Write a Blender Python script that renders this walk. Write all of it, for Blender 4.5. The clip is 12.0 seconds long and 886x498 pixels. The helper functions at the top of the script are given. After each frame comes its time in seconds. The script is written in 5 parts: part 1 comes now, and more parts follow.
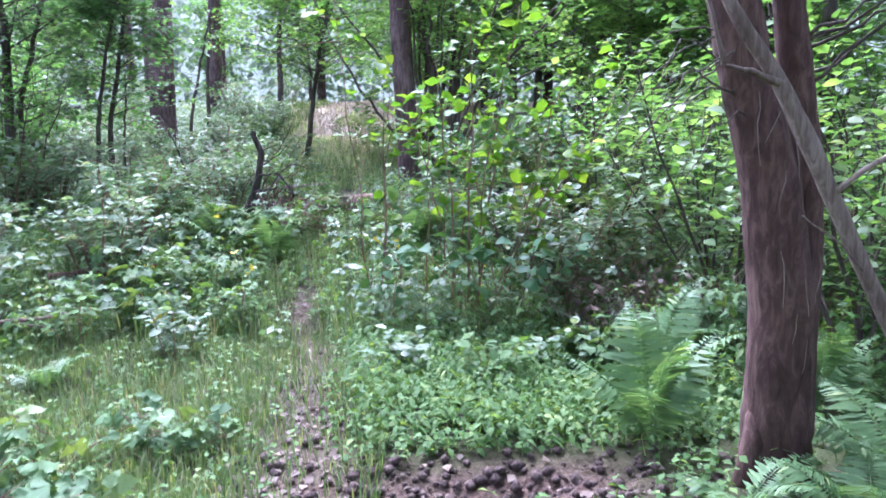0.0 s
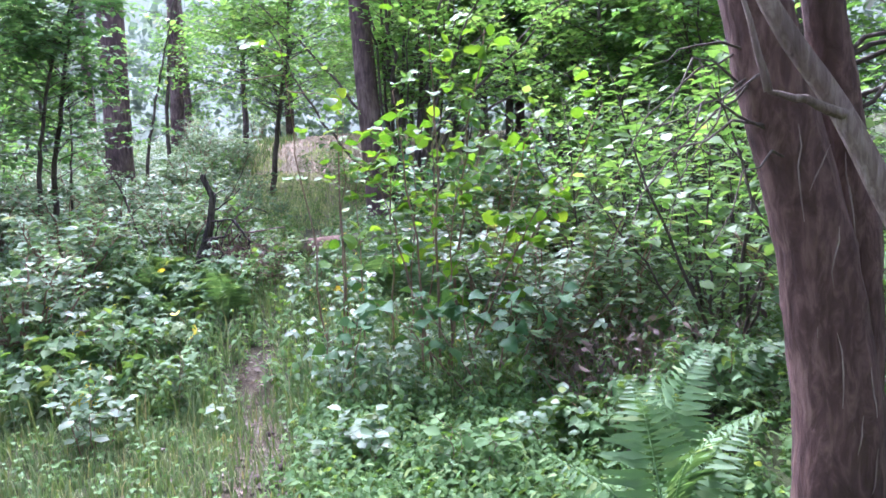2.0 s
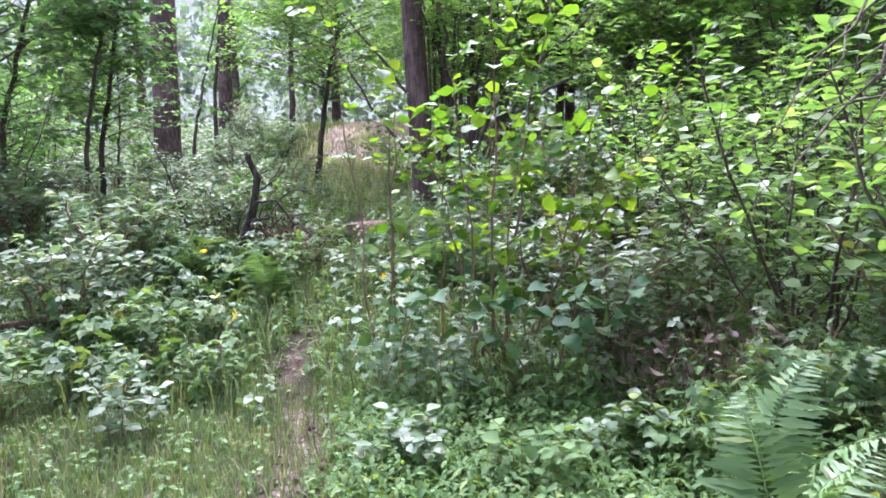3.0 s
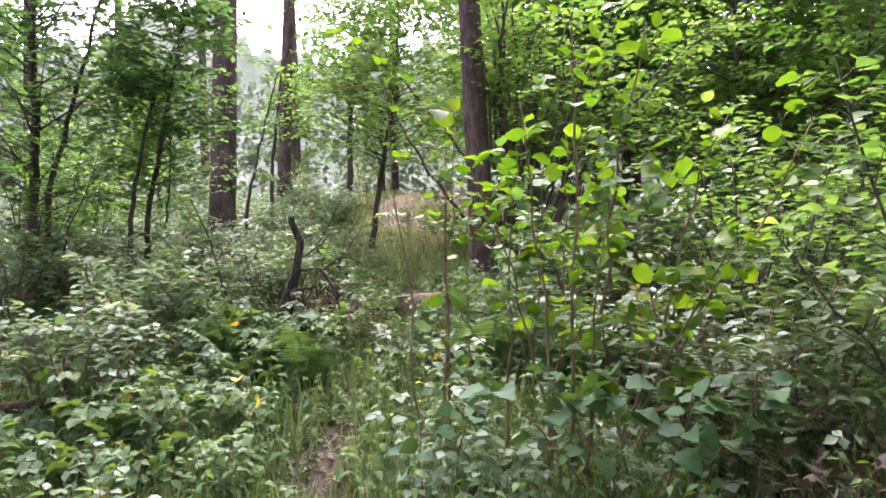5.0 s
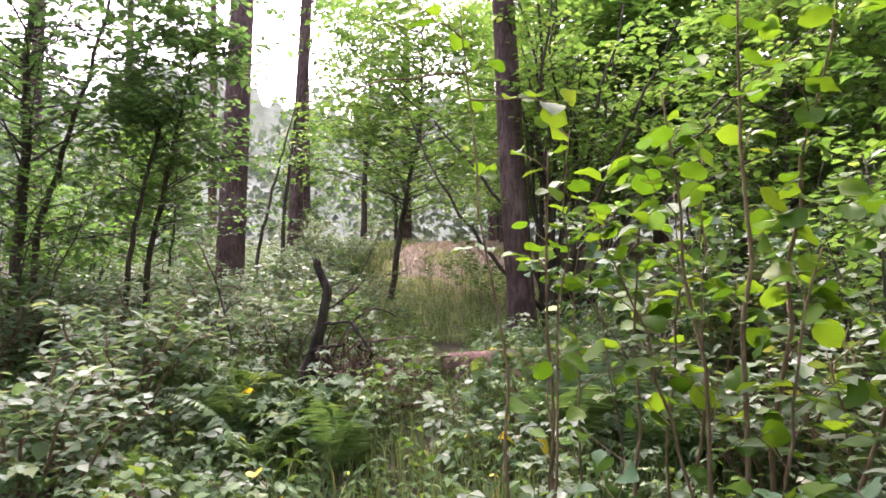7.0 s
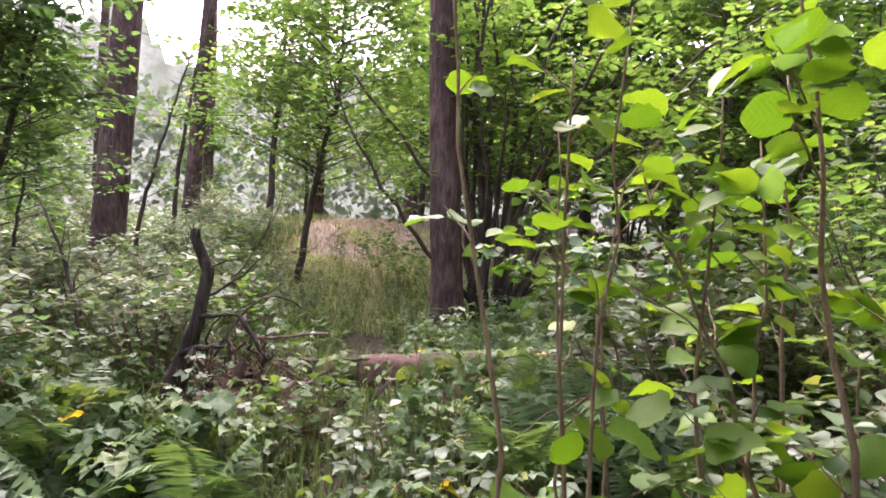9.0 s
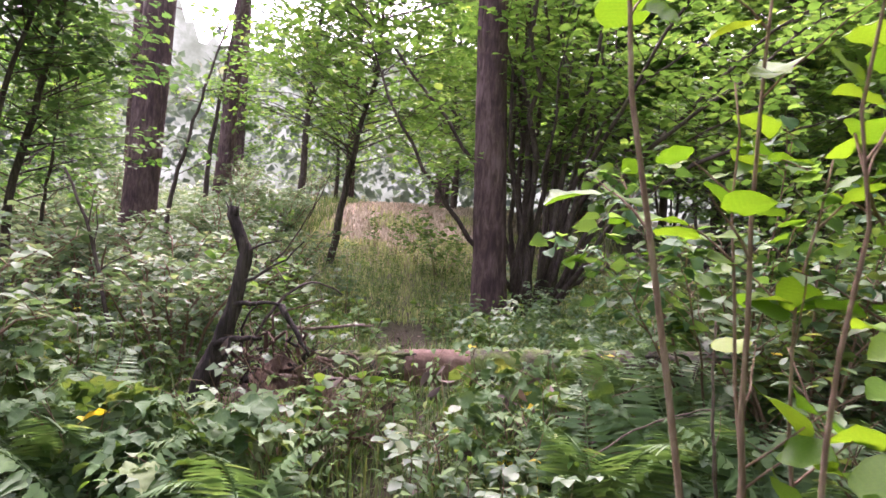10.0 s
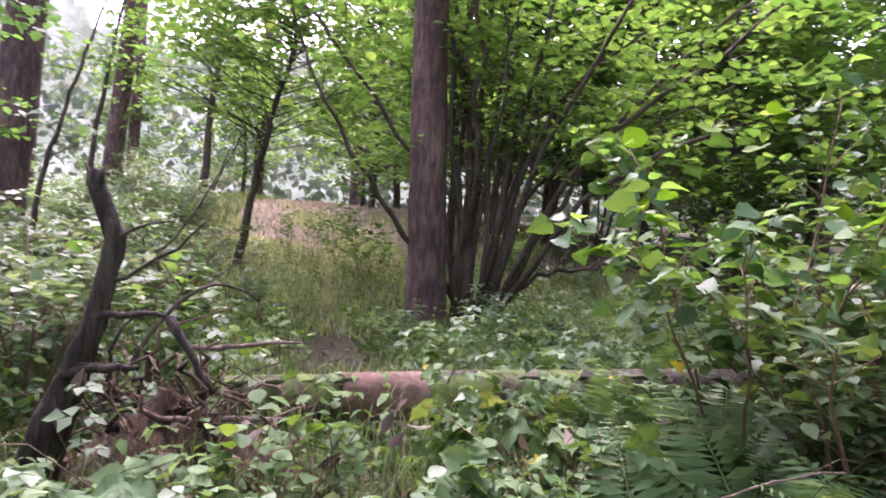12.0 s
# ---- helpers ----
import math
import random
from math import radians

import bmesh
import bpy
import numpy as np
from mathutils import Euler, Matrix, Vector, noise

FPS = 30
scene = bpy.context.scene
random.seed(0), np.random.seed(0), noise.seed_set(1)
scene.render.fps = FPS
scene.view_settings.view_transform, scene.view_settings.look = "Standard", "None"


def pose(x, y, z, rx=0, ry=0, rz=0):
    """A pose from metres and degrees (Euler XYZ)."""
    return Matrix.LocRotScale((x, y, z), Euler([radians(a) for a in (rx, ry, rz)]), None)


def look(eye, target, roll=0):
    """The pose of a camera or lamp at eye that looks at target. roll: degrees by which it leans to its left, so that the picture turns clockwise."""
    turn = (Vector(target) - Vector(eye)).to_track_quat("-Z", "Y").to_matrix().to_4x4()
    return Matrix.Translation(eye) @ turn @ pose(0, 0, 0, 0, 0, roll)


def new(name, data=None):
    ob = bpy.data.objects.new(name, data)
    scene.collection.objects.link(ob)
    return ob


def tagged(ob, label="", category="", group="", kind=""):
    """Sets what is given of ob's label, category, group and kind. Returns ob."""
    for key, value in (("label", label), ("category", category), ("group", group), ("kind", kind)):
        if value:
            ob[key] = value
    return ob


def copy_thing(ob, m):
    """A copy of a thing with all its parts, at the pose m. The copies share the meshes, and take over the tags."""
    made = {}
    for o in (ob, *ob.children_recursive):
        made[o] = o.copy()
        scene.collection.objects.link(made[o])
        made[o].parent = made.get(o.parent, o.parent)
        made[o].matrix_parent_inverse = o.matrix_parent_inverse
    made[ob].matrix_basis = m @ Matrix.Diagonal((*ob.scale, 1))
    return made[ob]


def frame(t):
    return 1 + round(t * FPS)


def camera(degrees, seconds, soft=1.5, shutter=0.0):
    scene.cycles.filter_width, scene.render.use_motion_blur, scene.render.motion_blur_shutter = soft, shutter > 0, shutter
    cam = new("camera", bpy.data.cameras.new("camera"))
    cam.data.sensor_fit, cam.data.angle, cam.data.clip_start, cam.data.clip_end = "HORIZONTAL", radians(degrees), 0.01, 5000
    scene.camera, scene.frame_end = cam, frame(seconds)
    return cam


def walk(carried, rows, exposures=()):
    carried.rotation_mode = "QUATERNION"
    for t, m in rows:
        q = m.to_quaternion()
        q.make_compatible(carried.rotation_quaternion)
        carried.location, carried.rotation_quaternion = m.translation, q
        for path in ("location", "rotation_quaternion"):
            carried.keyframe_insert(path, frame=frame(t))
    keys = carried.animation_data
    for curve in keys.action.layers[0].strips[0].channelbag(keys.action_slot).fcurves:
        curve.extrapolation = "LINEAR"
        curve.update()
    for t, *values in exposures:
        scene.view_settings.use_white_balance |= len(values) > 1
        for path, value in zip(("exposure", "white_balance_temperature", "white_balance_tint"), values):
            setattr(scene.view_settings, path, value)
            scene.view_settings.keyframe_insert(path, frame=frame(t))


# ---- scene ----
cam = camera(66.6, 12.0, soft=1.6, shutter=0.2)
PATH = [
    (0, (0.051, 0.036, 1.569), (0.037, 2.016, 1.284), -0.87),
    (0.5, (0.05, 0.163, 1.619), (0.095, 2.156, 1.449), -2.68),
    (1, (0.127, 0.575, 1.588), (0.25, 2.558, 1.36), -0.87),
    (1.5, (0.169, 0.771, 1.692), (0.283, 2.763, 1.553), -2.41),
    (2, (0.171, 0.824, 1.682), (0.223, 2.814, 1.478), -2.83),
    (2.5, (0.146, 0.958, 1.627), (0.16, 2.945, 1.404), -1.25),
    (2.7, (0.108, 1.065, 1.624), (0.061, 3.052, 1.394), -2.16),
    (4.3, (-0.04, 2.108, 1.495), (-0.167, 4.102, 1.401), -0.05),
    (4.5, (-0.021, 2.179, 1.513), (-0.12, 4.176, 1.498), -0.47),
    (5, (-0.055, 2.335, 1.523), (-0.288, 4.321, 1.514), -1.14),
    (5.5, (-0.191, 2.619, 1.406), (-0.361, 4.611, 1.394), -1.29),
    (6, (-0.555, 3.108, 1.358), (-0.986, 5.061, 1.401), -3.52),
    (6.5, (-0.67, 3.39, 1.481), (-0.951, 5.368, 1.568), -3.34),
    (6.7, (-0.697, 3.438, 1.492), (-0.97, 5.413, 1.647), -1.63),
    (8.3, (-0.86, 4.855, 1.555), (-0.937, 6.853, 1.587), -2.58),
    (8.5, (-0.877, 4.905, 1.548), (-0.914, 6.905, 1.561), -3.18),
    (9, (-1.029, 5.174, 1.581), (-1.005, 7.172, 1.674), 1.62),
    (9.5, (-1.183, 5.443, 1.652), (-1.074, 7.432, 1.835), 2.08),
    (9.9, (-1.271, 5.665, 1.604), (-1.286, 7.664, 1.706), 3.05),
    (10, (-1.292, 5.739, 1.596), (-1.34, 7.738, 1.646), 3.38),
    (10.5, (-1.344, 6.196, 1.665), (-1.346, 8.188, 1.84), 2.78),
    (11, (-1.374, 6.432, 1.63), (-1.303, 8.431, 1.672), 2.48),
    (11.2, (-1.416, 6.554, 1.612), (-1.369, 8.553, 1.617), 2.8),
    (11.5, (-1.539, 6.795, 1.56), (-1.505, 8.788, 1.725), 3.46),
    (12, (-1.59, 7.076, 1.529), (-1.372, 9.062, 1.609), 3.49),
]

# exposure and light -------------------------------------------------------
EXPOSURES = [(0.0, 3.18, 4950, 33), (2.7, 3.1, 5300, 35), (4.3, 2.92, 5950, 32), (6.3, 2.72, 6200, 38), (8.3, 2.75, 6350, 42), (12.0, 2.97, 6000, 47)]
walk(cam, [(t, look(eye, target, roll)) for t, eye, target, roll in PATH], EXPOSURES)

SUN_UP, SUN_TURN = 54.0, -16.0     # degrees above the horizon; degrees from straight ahead, to the left
world = bpy.data.worlds.new("sky")
scene.world = world
world.use_nodes = True
wn, wl = world.node_tree.nodes, world.node_tree.links
sky = wn.new("ShaderNodeTexSky")
sky.sky_type, sky.sun_disc = "NISHITA", False
sky.sun_elevation, sky.sun_rotation = radians(SUN_UP), radians(SUN_TURN)
sky.air_density, sky.dust_density, sky.ozone_density = 1.0, 6.0, 0.6
pale = wn.new("ShaderNodeHueSaturation")
pale.inputs["Saturation"].default_value = 0.45
wl.new(sky.outputs[0], pale.inputs["Color"])
wl.new(pale.outputs[0], wn["Background"].inputs["Color"])
wn["Background"].inputs["Strength"].default_value = 0.15
sun = new("sun", bpy.data.lights.new("sun", "SUN"))
sun.data.energy, sun.data.angle, sun.data.color = 1.25, radians(36), (1.0, 0.95, 0.86)
toward = Vector((math.sin(radians(SUN_TURN)) * math.cos(radians(SUN_UP)), math.cos(radians(SUN_TURN)) * math.cos(radians(SUN_UP)), math.sin(radians(SUN_UP))))
sun.matrix_world = look(toward * 60, (0, 0, 0))


# materials -----------------------------------------------------------------
def nodes_of(name):
    m = bpy.data.materials.new(name)
    m.use_nodes = True
    nt = m.node_tree
    return m, nt, nt.nodes["Principled BSDF"], nt.nodes["Material Output"]


def node(nt, kind, **values):
    n = nt.nodes.new(kind)
    for k, v in values.items():
        n.inputs[k.replace("_", " ")].default_value = v
    return n


def ramp(nt, fac, stops):
    r = nt.nodes.new("ShaderNodeValToRGB")
    el = r.color_ramp.elements
    while len(el) < len(stops):
        el.new(0.5)
    for e, (p, c) in zip(el, stops):
        e.position, e.color = p, (*c, 1)
    nt.links.new(fac, r.inputs[0])
    return r.outputs[0]


def leaf_material(name, dark, mid, light, through_light=0.45, rough=0.55, veins=False, single=False, glow=(1.6, 1.4, 0.4), gloss=0.35):
    m, nt, bsdf, out = nodes_of(name)
    if single:
        rnd = nt.nodes.new("ShaderNodeObjectInfo").outputs["Random"]
    else:
        rnd = nt.nodes.new("ShaderNodeNewGeometry").outputs["Random Per Island"]
    col = ramp(nt, rnd, [(0.0, dark), (0.5, mid), (0.93, light), (1.0, tuple(min(1, v * 1.25) for v in (light[0] * 1.25, light[1], light[2])))])
    coord = nt.nodes.new("ShaderNodeTexCoord").outputs["Object"]
    blot = node(nt, "ShaderNodeTexNoise", Scale=22.0, Detail=3.0)
    nt.links.new(coord, blot.inputs["Vector"])
    tone = nt.nodes.new("ShaderNodeMapRange")
    tone.inputs["To Min"].default_value, tone.inputs["To Max"].default_value = 0.78, 1.2
    nt.links.new(blot.outputs["Fac"], tone.inputs["Value"])
    mul = nt.nodes.new("ShaderNodeVectorMath")
    mul.operation = "SCALE"
    nt.links.new(col, mul.inputs[0])
    nt.links.new(tone.outputs[0], mul.inputs["Scale"])
    colour = mul.outputs[0]
    if veins:
        sep = nt.nodes.new("ShaderNodeSeparateXYZ")
        nt.links.new(coord, sep.inputs[0])
        side = nt.nodes.new("ShaderNodeMath"); side.operation = "ABSOLUTE"
        nt.links.new(sep.outputs["Y"], side.inputs[0])
        slant = nt.nodes.new("ShaderNodeMath"); slant.operation = "MULTIPLY_ADD"
        nt.links.new(side.outputs[0], slant.inputs[0]); slant.inputs[1].default_value = -0.75
        nt.links.new(sep.outputs["X"], slant.inputs[2])
        wave = nt.nodes.new("ShaderNodeMath"); wave.operation = "PINGPONG"
        nt.links.new(slant.outputs[0], wave.inputs[0]); wave.inputs[1].default_value = 0.06
        line = nt.nodes.new("ShaderNodeMapRange")
        line.inputs["From Max"].default_value = 0.016
        line.inputs["To Min"].default_value, line.inputs["To Max"].default_value = 1.0, 0.0
        nt.links.new(wave.outputs[0], line.inputs["Value"])
        vein = nt.nodes.new("ShaderNodeMix"); vein.data_type = "RGBA"
        weight = nt.nodes.new("ShaderNodeMath"); weight.operation = "MULTIPLY"
        nt.links.new(line.outputs[0], weight.inputs[0]); weight.inputs[1].default_value = 0.14
        nt.links.new(weight.outputs[0], vein.inputs["Factor"])
        nt.links.new(colour, vein.inputs[6])
        vein.inputs[7].default_value = (light[0] * 1.5, light[1] * 1.3, light[2] * 1.5, 1)
        colour = vein.outputs[2]
        bump = node(nt, "ShaderNodeBump", Strength=0.35, Distance=0.004)
        nt.links.new(wave.outputs[0], bump.inputs["Height"])
        nt.links.new(bump.outputs[0], bsdf.inputs["Normal"])
    nt.links.new(colour, bsdf.inputs["Base Color"])
    bsdf.inputs["Roughness"].default_value = rough
    bsdf.inputs["Specular IOR Level"].default_value = gloss
    tr = nt.nodes.new("ShaderNodeBsdfTranslucent")
    warm = nt.nodes.new("ShaderNodeVectorMath"); warm.operation = "MULTIPLY"
    warm.inputs[1].default_value = glow
    nt.links.new(colour, warm.inputs[0])
    nt.links.new(warm.outputs[0], tr.inputs["Color"])
    mix = nt.nodes.new("ShaderNodeMixShader")
    mix.inputs[0].default_value = through_light
    nt.links.new(bsdf.outputs[0], mix.inputs[1])
    nt.links.new(tr.outputs[0], mix.inputs[2])
    nt.links.new(mix.outputs[0], out.inputs["Surface"])
    return m


def bark_material(name, dark, mid, light, stretch=0.14, scale=26.0, bump=0.8, moss=None, rough=0.92):
    m, nt, bsdf, out = nodes_of(name)
    coord = nt.nodes.new("ShaderNodeTexCoord").outputs["Object"]
    mp = nt.nodes.new("ShaderNodeMapping")
    mp.inputs["Scale"].default_value = (1, 1, stretch)
    nt.links.new(coord, mp.inputs["Vector"])
    warp = node(nt, "ShaderNodeTexNoise", Scale=scale, Detail=6.0, Roughness=0.65, Distortion=0.6)
    nt.links.new(mp.outputs[0], warp.inputs["Vector"])
    plates = node(nt, "ShaderNodeTexVoronoi", Scale=scale * 0.8)
    plates.feature = "DISTANCE_TO_EDGE"
    nt.links.new(mp.outputs[0], plates.inputs["Vector"])
    big = node(nt, "ShaderNodeTexNoise", Scale=2.2, Detail=3.0)
    nt.links.new(coord, big.inputs["Vector"])
    add = nt.nodes.new("ShaderNodeMath"); add.operation = "MULTIPLY_ADD"
    nt.links.new(big.outputs["Fac"], add.inputs[0]); add.inputs[1].default_value = 0.6
    nt.links.new(warp.outputs["Fac"], add.inputs[2])
    col = ramp(nt, add.outputs[0], [(0.5, dark), (0.78, mid), (1.05, light)])
    if moss:
        spots = node(nt, "ShaderNodeTexNoise", Scale=3.5, Detail=5.0, Roughness=0.7)
        nt.links.new(coord, spots.inputs["Vector"])
        lim = nt.nodes.new("ShaderNodeMapRange")
        lim.inputs["From Min"].default_value, lim.inputs["From Max"].default_value = 0.47, 0.6
        nt.links.new(spots.outputs["Fac"], lim.inputs["Value"])
        mx = nt.nodes.new("ShaderNodeMix"); mx.data_type = "RGBA"
        nt.links.new(lim.outputs[0], mx.inputs["Factor"])
        nt.links.new(col, mx.inputs[6]); mx.inputs[7].default_value = (*moss, 1)
        col = mx.outputs[2]
    nt.links.new(col, bsdf.inputs["Base Color"])
    bsdf.inputs["Roughness"].default_value = rough
    bsdf.inputs["Specular IOR Level"].default_value = 0.2
    edge = nt.nodes.new("ShaderNodeMath"); edge.operation = "MULTIPLY_ADD"
    nt.links.new(plates.outputs["Distance"], edge.inputs[0]); edge.inputs[1].default_value = 0.9
    nt.links.new(warp.outputs["Fac"], edge.inputs[2])
    b = node(nt, "ShaderNodeBump", Strength=bump, Distance=0.02)
    nt.links.new(edge.outputs[0], b.inputs["Height"])
    nt.links.new(b.outputs[0], bsdf.inputs["Normal"])
    return m


def ground_material():
    m, nt, bsdf, out = nodes_of("forest_soil")
    coord = nt.nodes.new("ShaderNodeTexCoord").outputs["Object"]
    fine = node(nt, "ShaderNodeTexNoise", Scale=38.0, Detail=8.0, Roughness=0.7)
    mid = node(nt, "ShaderNodeTexNoise", Scale=3.0, Detail=5.0, Roughness=0.6)
    for n in (fine, mid):
        nt.links.new(coord, n.inputs["Vector"])
    mossy = ramp(nt, mid.outputs["Fac"], [(0.3, (0.03, 0.034, 0.014)), (0.5, (0.048, 0.062, 0.022)), (0.7, (0.08, 0.07, 0.04))])
    soil = ramp(nt, fine.outputs["Fac"], [(0.3, (0.022, 0.015, 0.013)), (0.5, (0.07, 0.046, 0.034)), (0.7, (0.15, 0.11, 0.085))])
    straw = ramp(nt, fine.outputs["Fac"], [(0.3, (0.2, 0.15, 0.1)), (0.7, (0.45, 0.37, 0.28))])
    worn = nt.nodes.new("ShaderNodeAttribute"); worn.attribute_name = "bare"
    dry = nt.nodes.new("ShaderNodeAttribute"); dry.attribute_name = "dry"
    a = nt.nodes.new("ShaderNodeMix"); a.data_type = "RGBA"
    nt.links.new(worn.outputs["Fac"], a.inputs["Factor"]); nt.links.new(mossy, a.inputs[6]); nt.links.new(soil, a.inputs[7])
    b = nt.nodes.new("ShaderNodeMix"); b.data_type = "RGBA"
    nt.links.new(dry.outputs["Fac"], b.inputs["Factor"]); nt.links.new(a.outputs[2], b.inputs[6]); nt.links.new(straw, b.inputs[7])
    nt.links.new(b.outputs[2], bsdf.inputs["Base Color"])
    bsdf.inputs["Roughness"].default_value = 0.95
    bsdf.inputs["Specular IOR Level"].default_value = 0.15
    bp = node(nt, "ShaderNodeBump", Strength=0.9, Distance=0.03)
    nt.links.new(fine.outputs["Fac"], bp.inputs["Height"])
    nt.links.new(bp.outputs[0], bsdf.inputs["Normal"])
    return m


SOIL = ground_material()
HAZEL = leaf_material("hazel_leaf", (0.06, 0.125, 0.03), (0.095, 0.18, 0.042), (0.14, 0.225, 0.06), 0.54, 0.5, glow=(1.35, 1.4, 0.7), gloss=0.42)
HAZEL_BIG = leaf_material("large_hazel_leaf", (0.042, 0.115, 0.009), (0.07, 0.16, 0.012), (0.11, 0.205, 0.018), 0.5, 0.55, veins=True, single=True, gloss=0.25)
DULL = leaf_material("dull_leaf", (0.04, 0.085, 0.03), (0.065, 0.125, 0.045), (0.11, 0.17, 0.075), 0.34, 0.52, gloss=0.35)
DULL_BIG = leaf_material("broad_shade_leaf", (0.035, 0.09, 0.035), (0.05, 0.12, 0.045), (0.08, 0.16, 0.065), 0.28, 0.55, veins=True, single=True, gloss=0.22)
HERB = leaf_material("herb_leaf", (0.05, 0.105, 0.03), (0.07, 0.145, 0.04), (0.115, 0.195, 0.065), 0.38, 0.62, gloss=0.2)
BRAMBLE = leaf_material("bramble_leaf", (0.065, 0.12, 0.052), (0.1, 0.17, 0.08), (0.16, 0.225, 0.125), 0.45, 0.5, glow=(1.4, 1.35, 0.8), gloss=0.42)
BRAMBLE_BIG = leaf_material("broad_bramble_leaf", (0.045, 0.095, 0.035), (0.07, 0.135, 0.048), (0.11, 0.18, 0.075), 0.3, 0.6, veins=True, single=True, gloss=0.18)
OAK = leaf_material("oak_leaf", (0.05, 0.1, 0.04), (0.075, 0.15, 0.055), (0.11, 0.19, 0.075), 0.56, 0.5, glow=(1.4, 1.45, 0.75))
FAR = leaf_material("woodland_leaf", (0.05, 0.11, 0.03), (0.08, 0.17, 0.04), (0.12, 0.23, 0.06), 0.58, 0.55, glow=(1.45, 1.45, 0.7), gloss=0.4)
FERN = leaf_material("fern_leaf", (0.065, 0.13, 0.045), (0.09, 0.165, 0.06), (0.125, 0.205, 0.08), 0.32, 0.55, glow=(1.3, 1.3, 0.6))
YELLOW = leaf_material("yellowed_leaf", (0.35, 0.3, 0.03), (0.5, 0.42, 0.04), (0.6, 0.5, 0.06), 0.4, 0.5)
GRASS = leaf_material("grass_blade", (0.06, 0.11, 0.03), (0.1, 0.155, 0.05), (0.17, 0.19, 0.085), 0.3, 0.6, glow=(1.2, 1.2, 0.6))
MEADOW = leaf_material("yellowish_grass_blade", (0.16, 0.225, 0.08), (0.26, 0.315, 0.125), (0.42, 0.42, 0.24), 0.5, 0.65, glow=(1.2, 1.25, 0.75))
# Leaf green paled and greyed to imitate the haze of distance.
HAZE = leaf_material("haze_tinted_leaf", (0.07, 0.1, 0.075), (0.1, 0.135, 0.1), (0.13, 0.165, 0.12), 0.4, 0.8, glow=(1.1, 1.15, 0.85))
STRAW = leaf_material("dry_grass", (0.22, 0.185, 0.12), (0.34, 0.29, 0.205), (0.43, 0.375, 0.285), 0.25, 0.7, glow=(1.0, 0.95, 0.85))
LITTER = leaf_material("dead_leaf", (0.05, 0.034, 0.024), (0.095, 0.066, 0.048), (0.17, 0.13, 0.1), 0.1, 0.7, glow=(1, 1, 1))
BARK_RED = bark_material("reddish_fibrous_bark", (0.022, 0.013, 0.011), (0.066, 0.038, 0.03), (0.135, 0.085, 0.068), 0.3, 22, 0.6)
BARK_PINE = bark_material("pine_bark", (0.03, 0.02, 0.02), (0.085, 0.055, 0.05), (0.17, 0.12, 0.105), 0.22, 16, 1.0)
BARK_DARK = bark_material("dark_hazel_bark", (0.025, 0.02, 0.016), (0.065, 0.05, 0.04), (0.12, 0.1, 0.08), 0.2, 40, 0.5)
BARK_GREY = bark_material("grey_dead_wood", (0.065, 0.047, 0.038), (0.15, 0.112, 0.09), (0.26, 0.21, 0.175), 0.12, 45, 0.6)
BARK_TWIG = bark_material("brown_twig_bark", (0.07, 0.045, 0.03), (0.15, 0.1, 0.065), (0.24, 0.18, 0.12), 0.2, 60, 0.3)
CHARRED = bark_material("blackened_wood", (0.012, 0.01, 0.009), (0.035, 0.028, 0.024), (0.08, 0.065, 0.055), 0.12, 34, 0.9)
LOGWOOD = bark_material("bare_reddish_wood", (0.065, 0.038, 0.028), (0.135, 0.084, 0.063), (0.22, 0.15, 0.118), 1.0, 14, 0.4)
LOGBARK = bark_material("mossy_log_bark", (0.022, 0.018, 0.014), (0.055, 0.046, 0.036), (0.115, 0.098, 0.078), 0.6, 18, 0.8, moss=(0.1, 0.14, 0.035))
SOIL_DARK = bark_material("dark_crumbled_soil", (0.025, 0.017, 0.015), (0.06, 0.042, 0.037), (0.12, 0.09, 0.078), 1.0, 30, 0.8)
ROT = bark_material("rotten_wood", (0.04, 0.025, 0.02), (0.11, 0.07, 0.05), (0.22, 0.16, 0.12), 0.3, 25, 1.0)


# mesh tools ------------------------------------------------------------------
def tri_mesh(name, V, T, mat, smooth=False):
    V, T = np.asarray(V, np.float32), np.asarray(T, np.int32)
    me = bpy.data.meshes.new(name)
    me.vertices.add(len(V)); me.vertices.foreach_set("co", V.ravel())
    me.loops.add(T.size); me.loops.foreach_set("vertex_index", T.ravel())
    me.polygons.add(len(T)); me.polygons.foreach_set("loop_start", np.arange(0, T.size, 3, dtype=np.int32))
    if smooth:
        me.polygons.foreach_set("use_smooth", np.ones(len(T), bool))
    me.update(calc_edges=True)
    me.materials.append(mat)
    return me


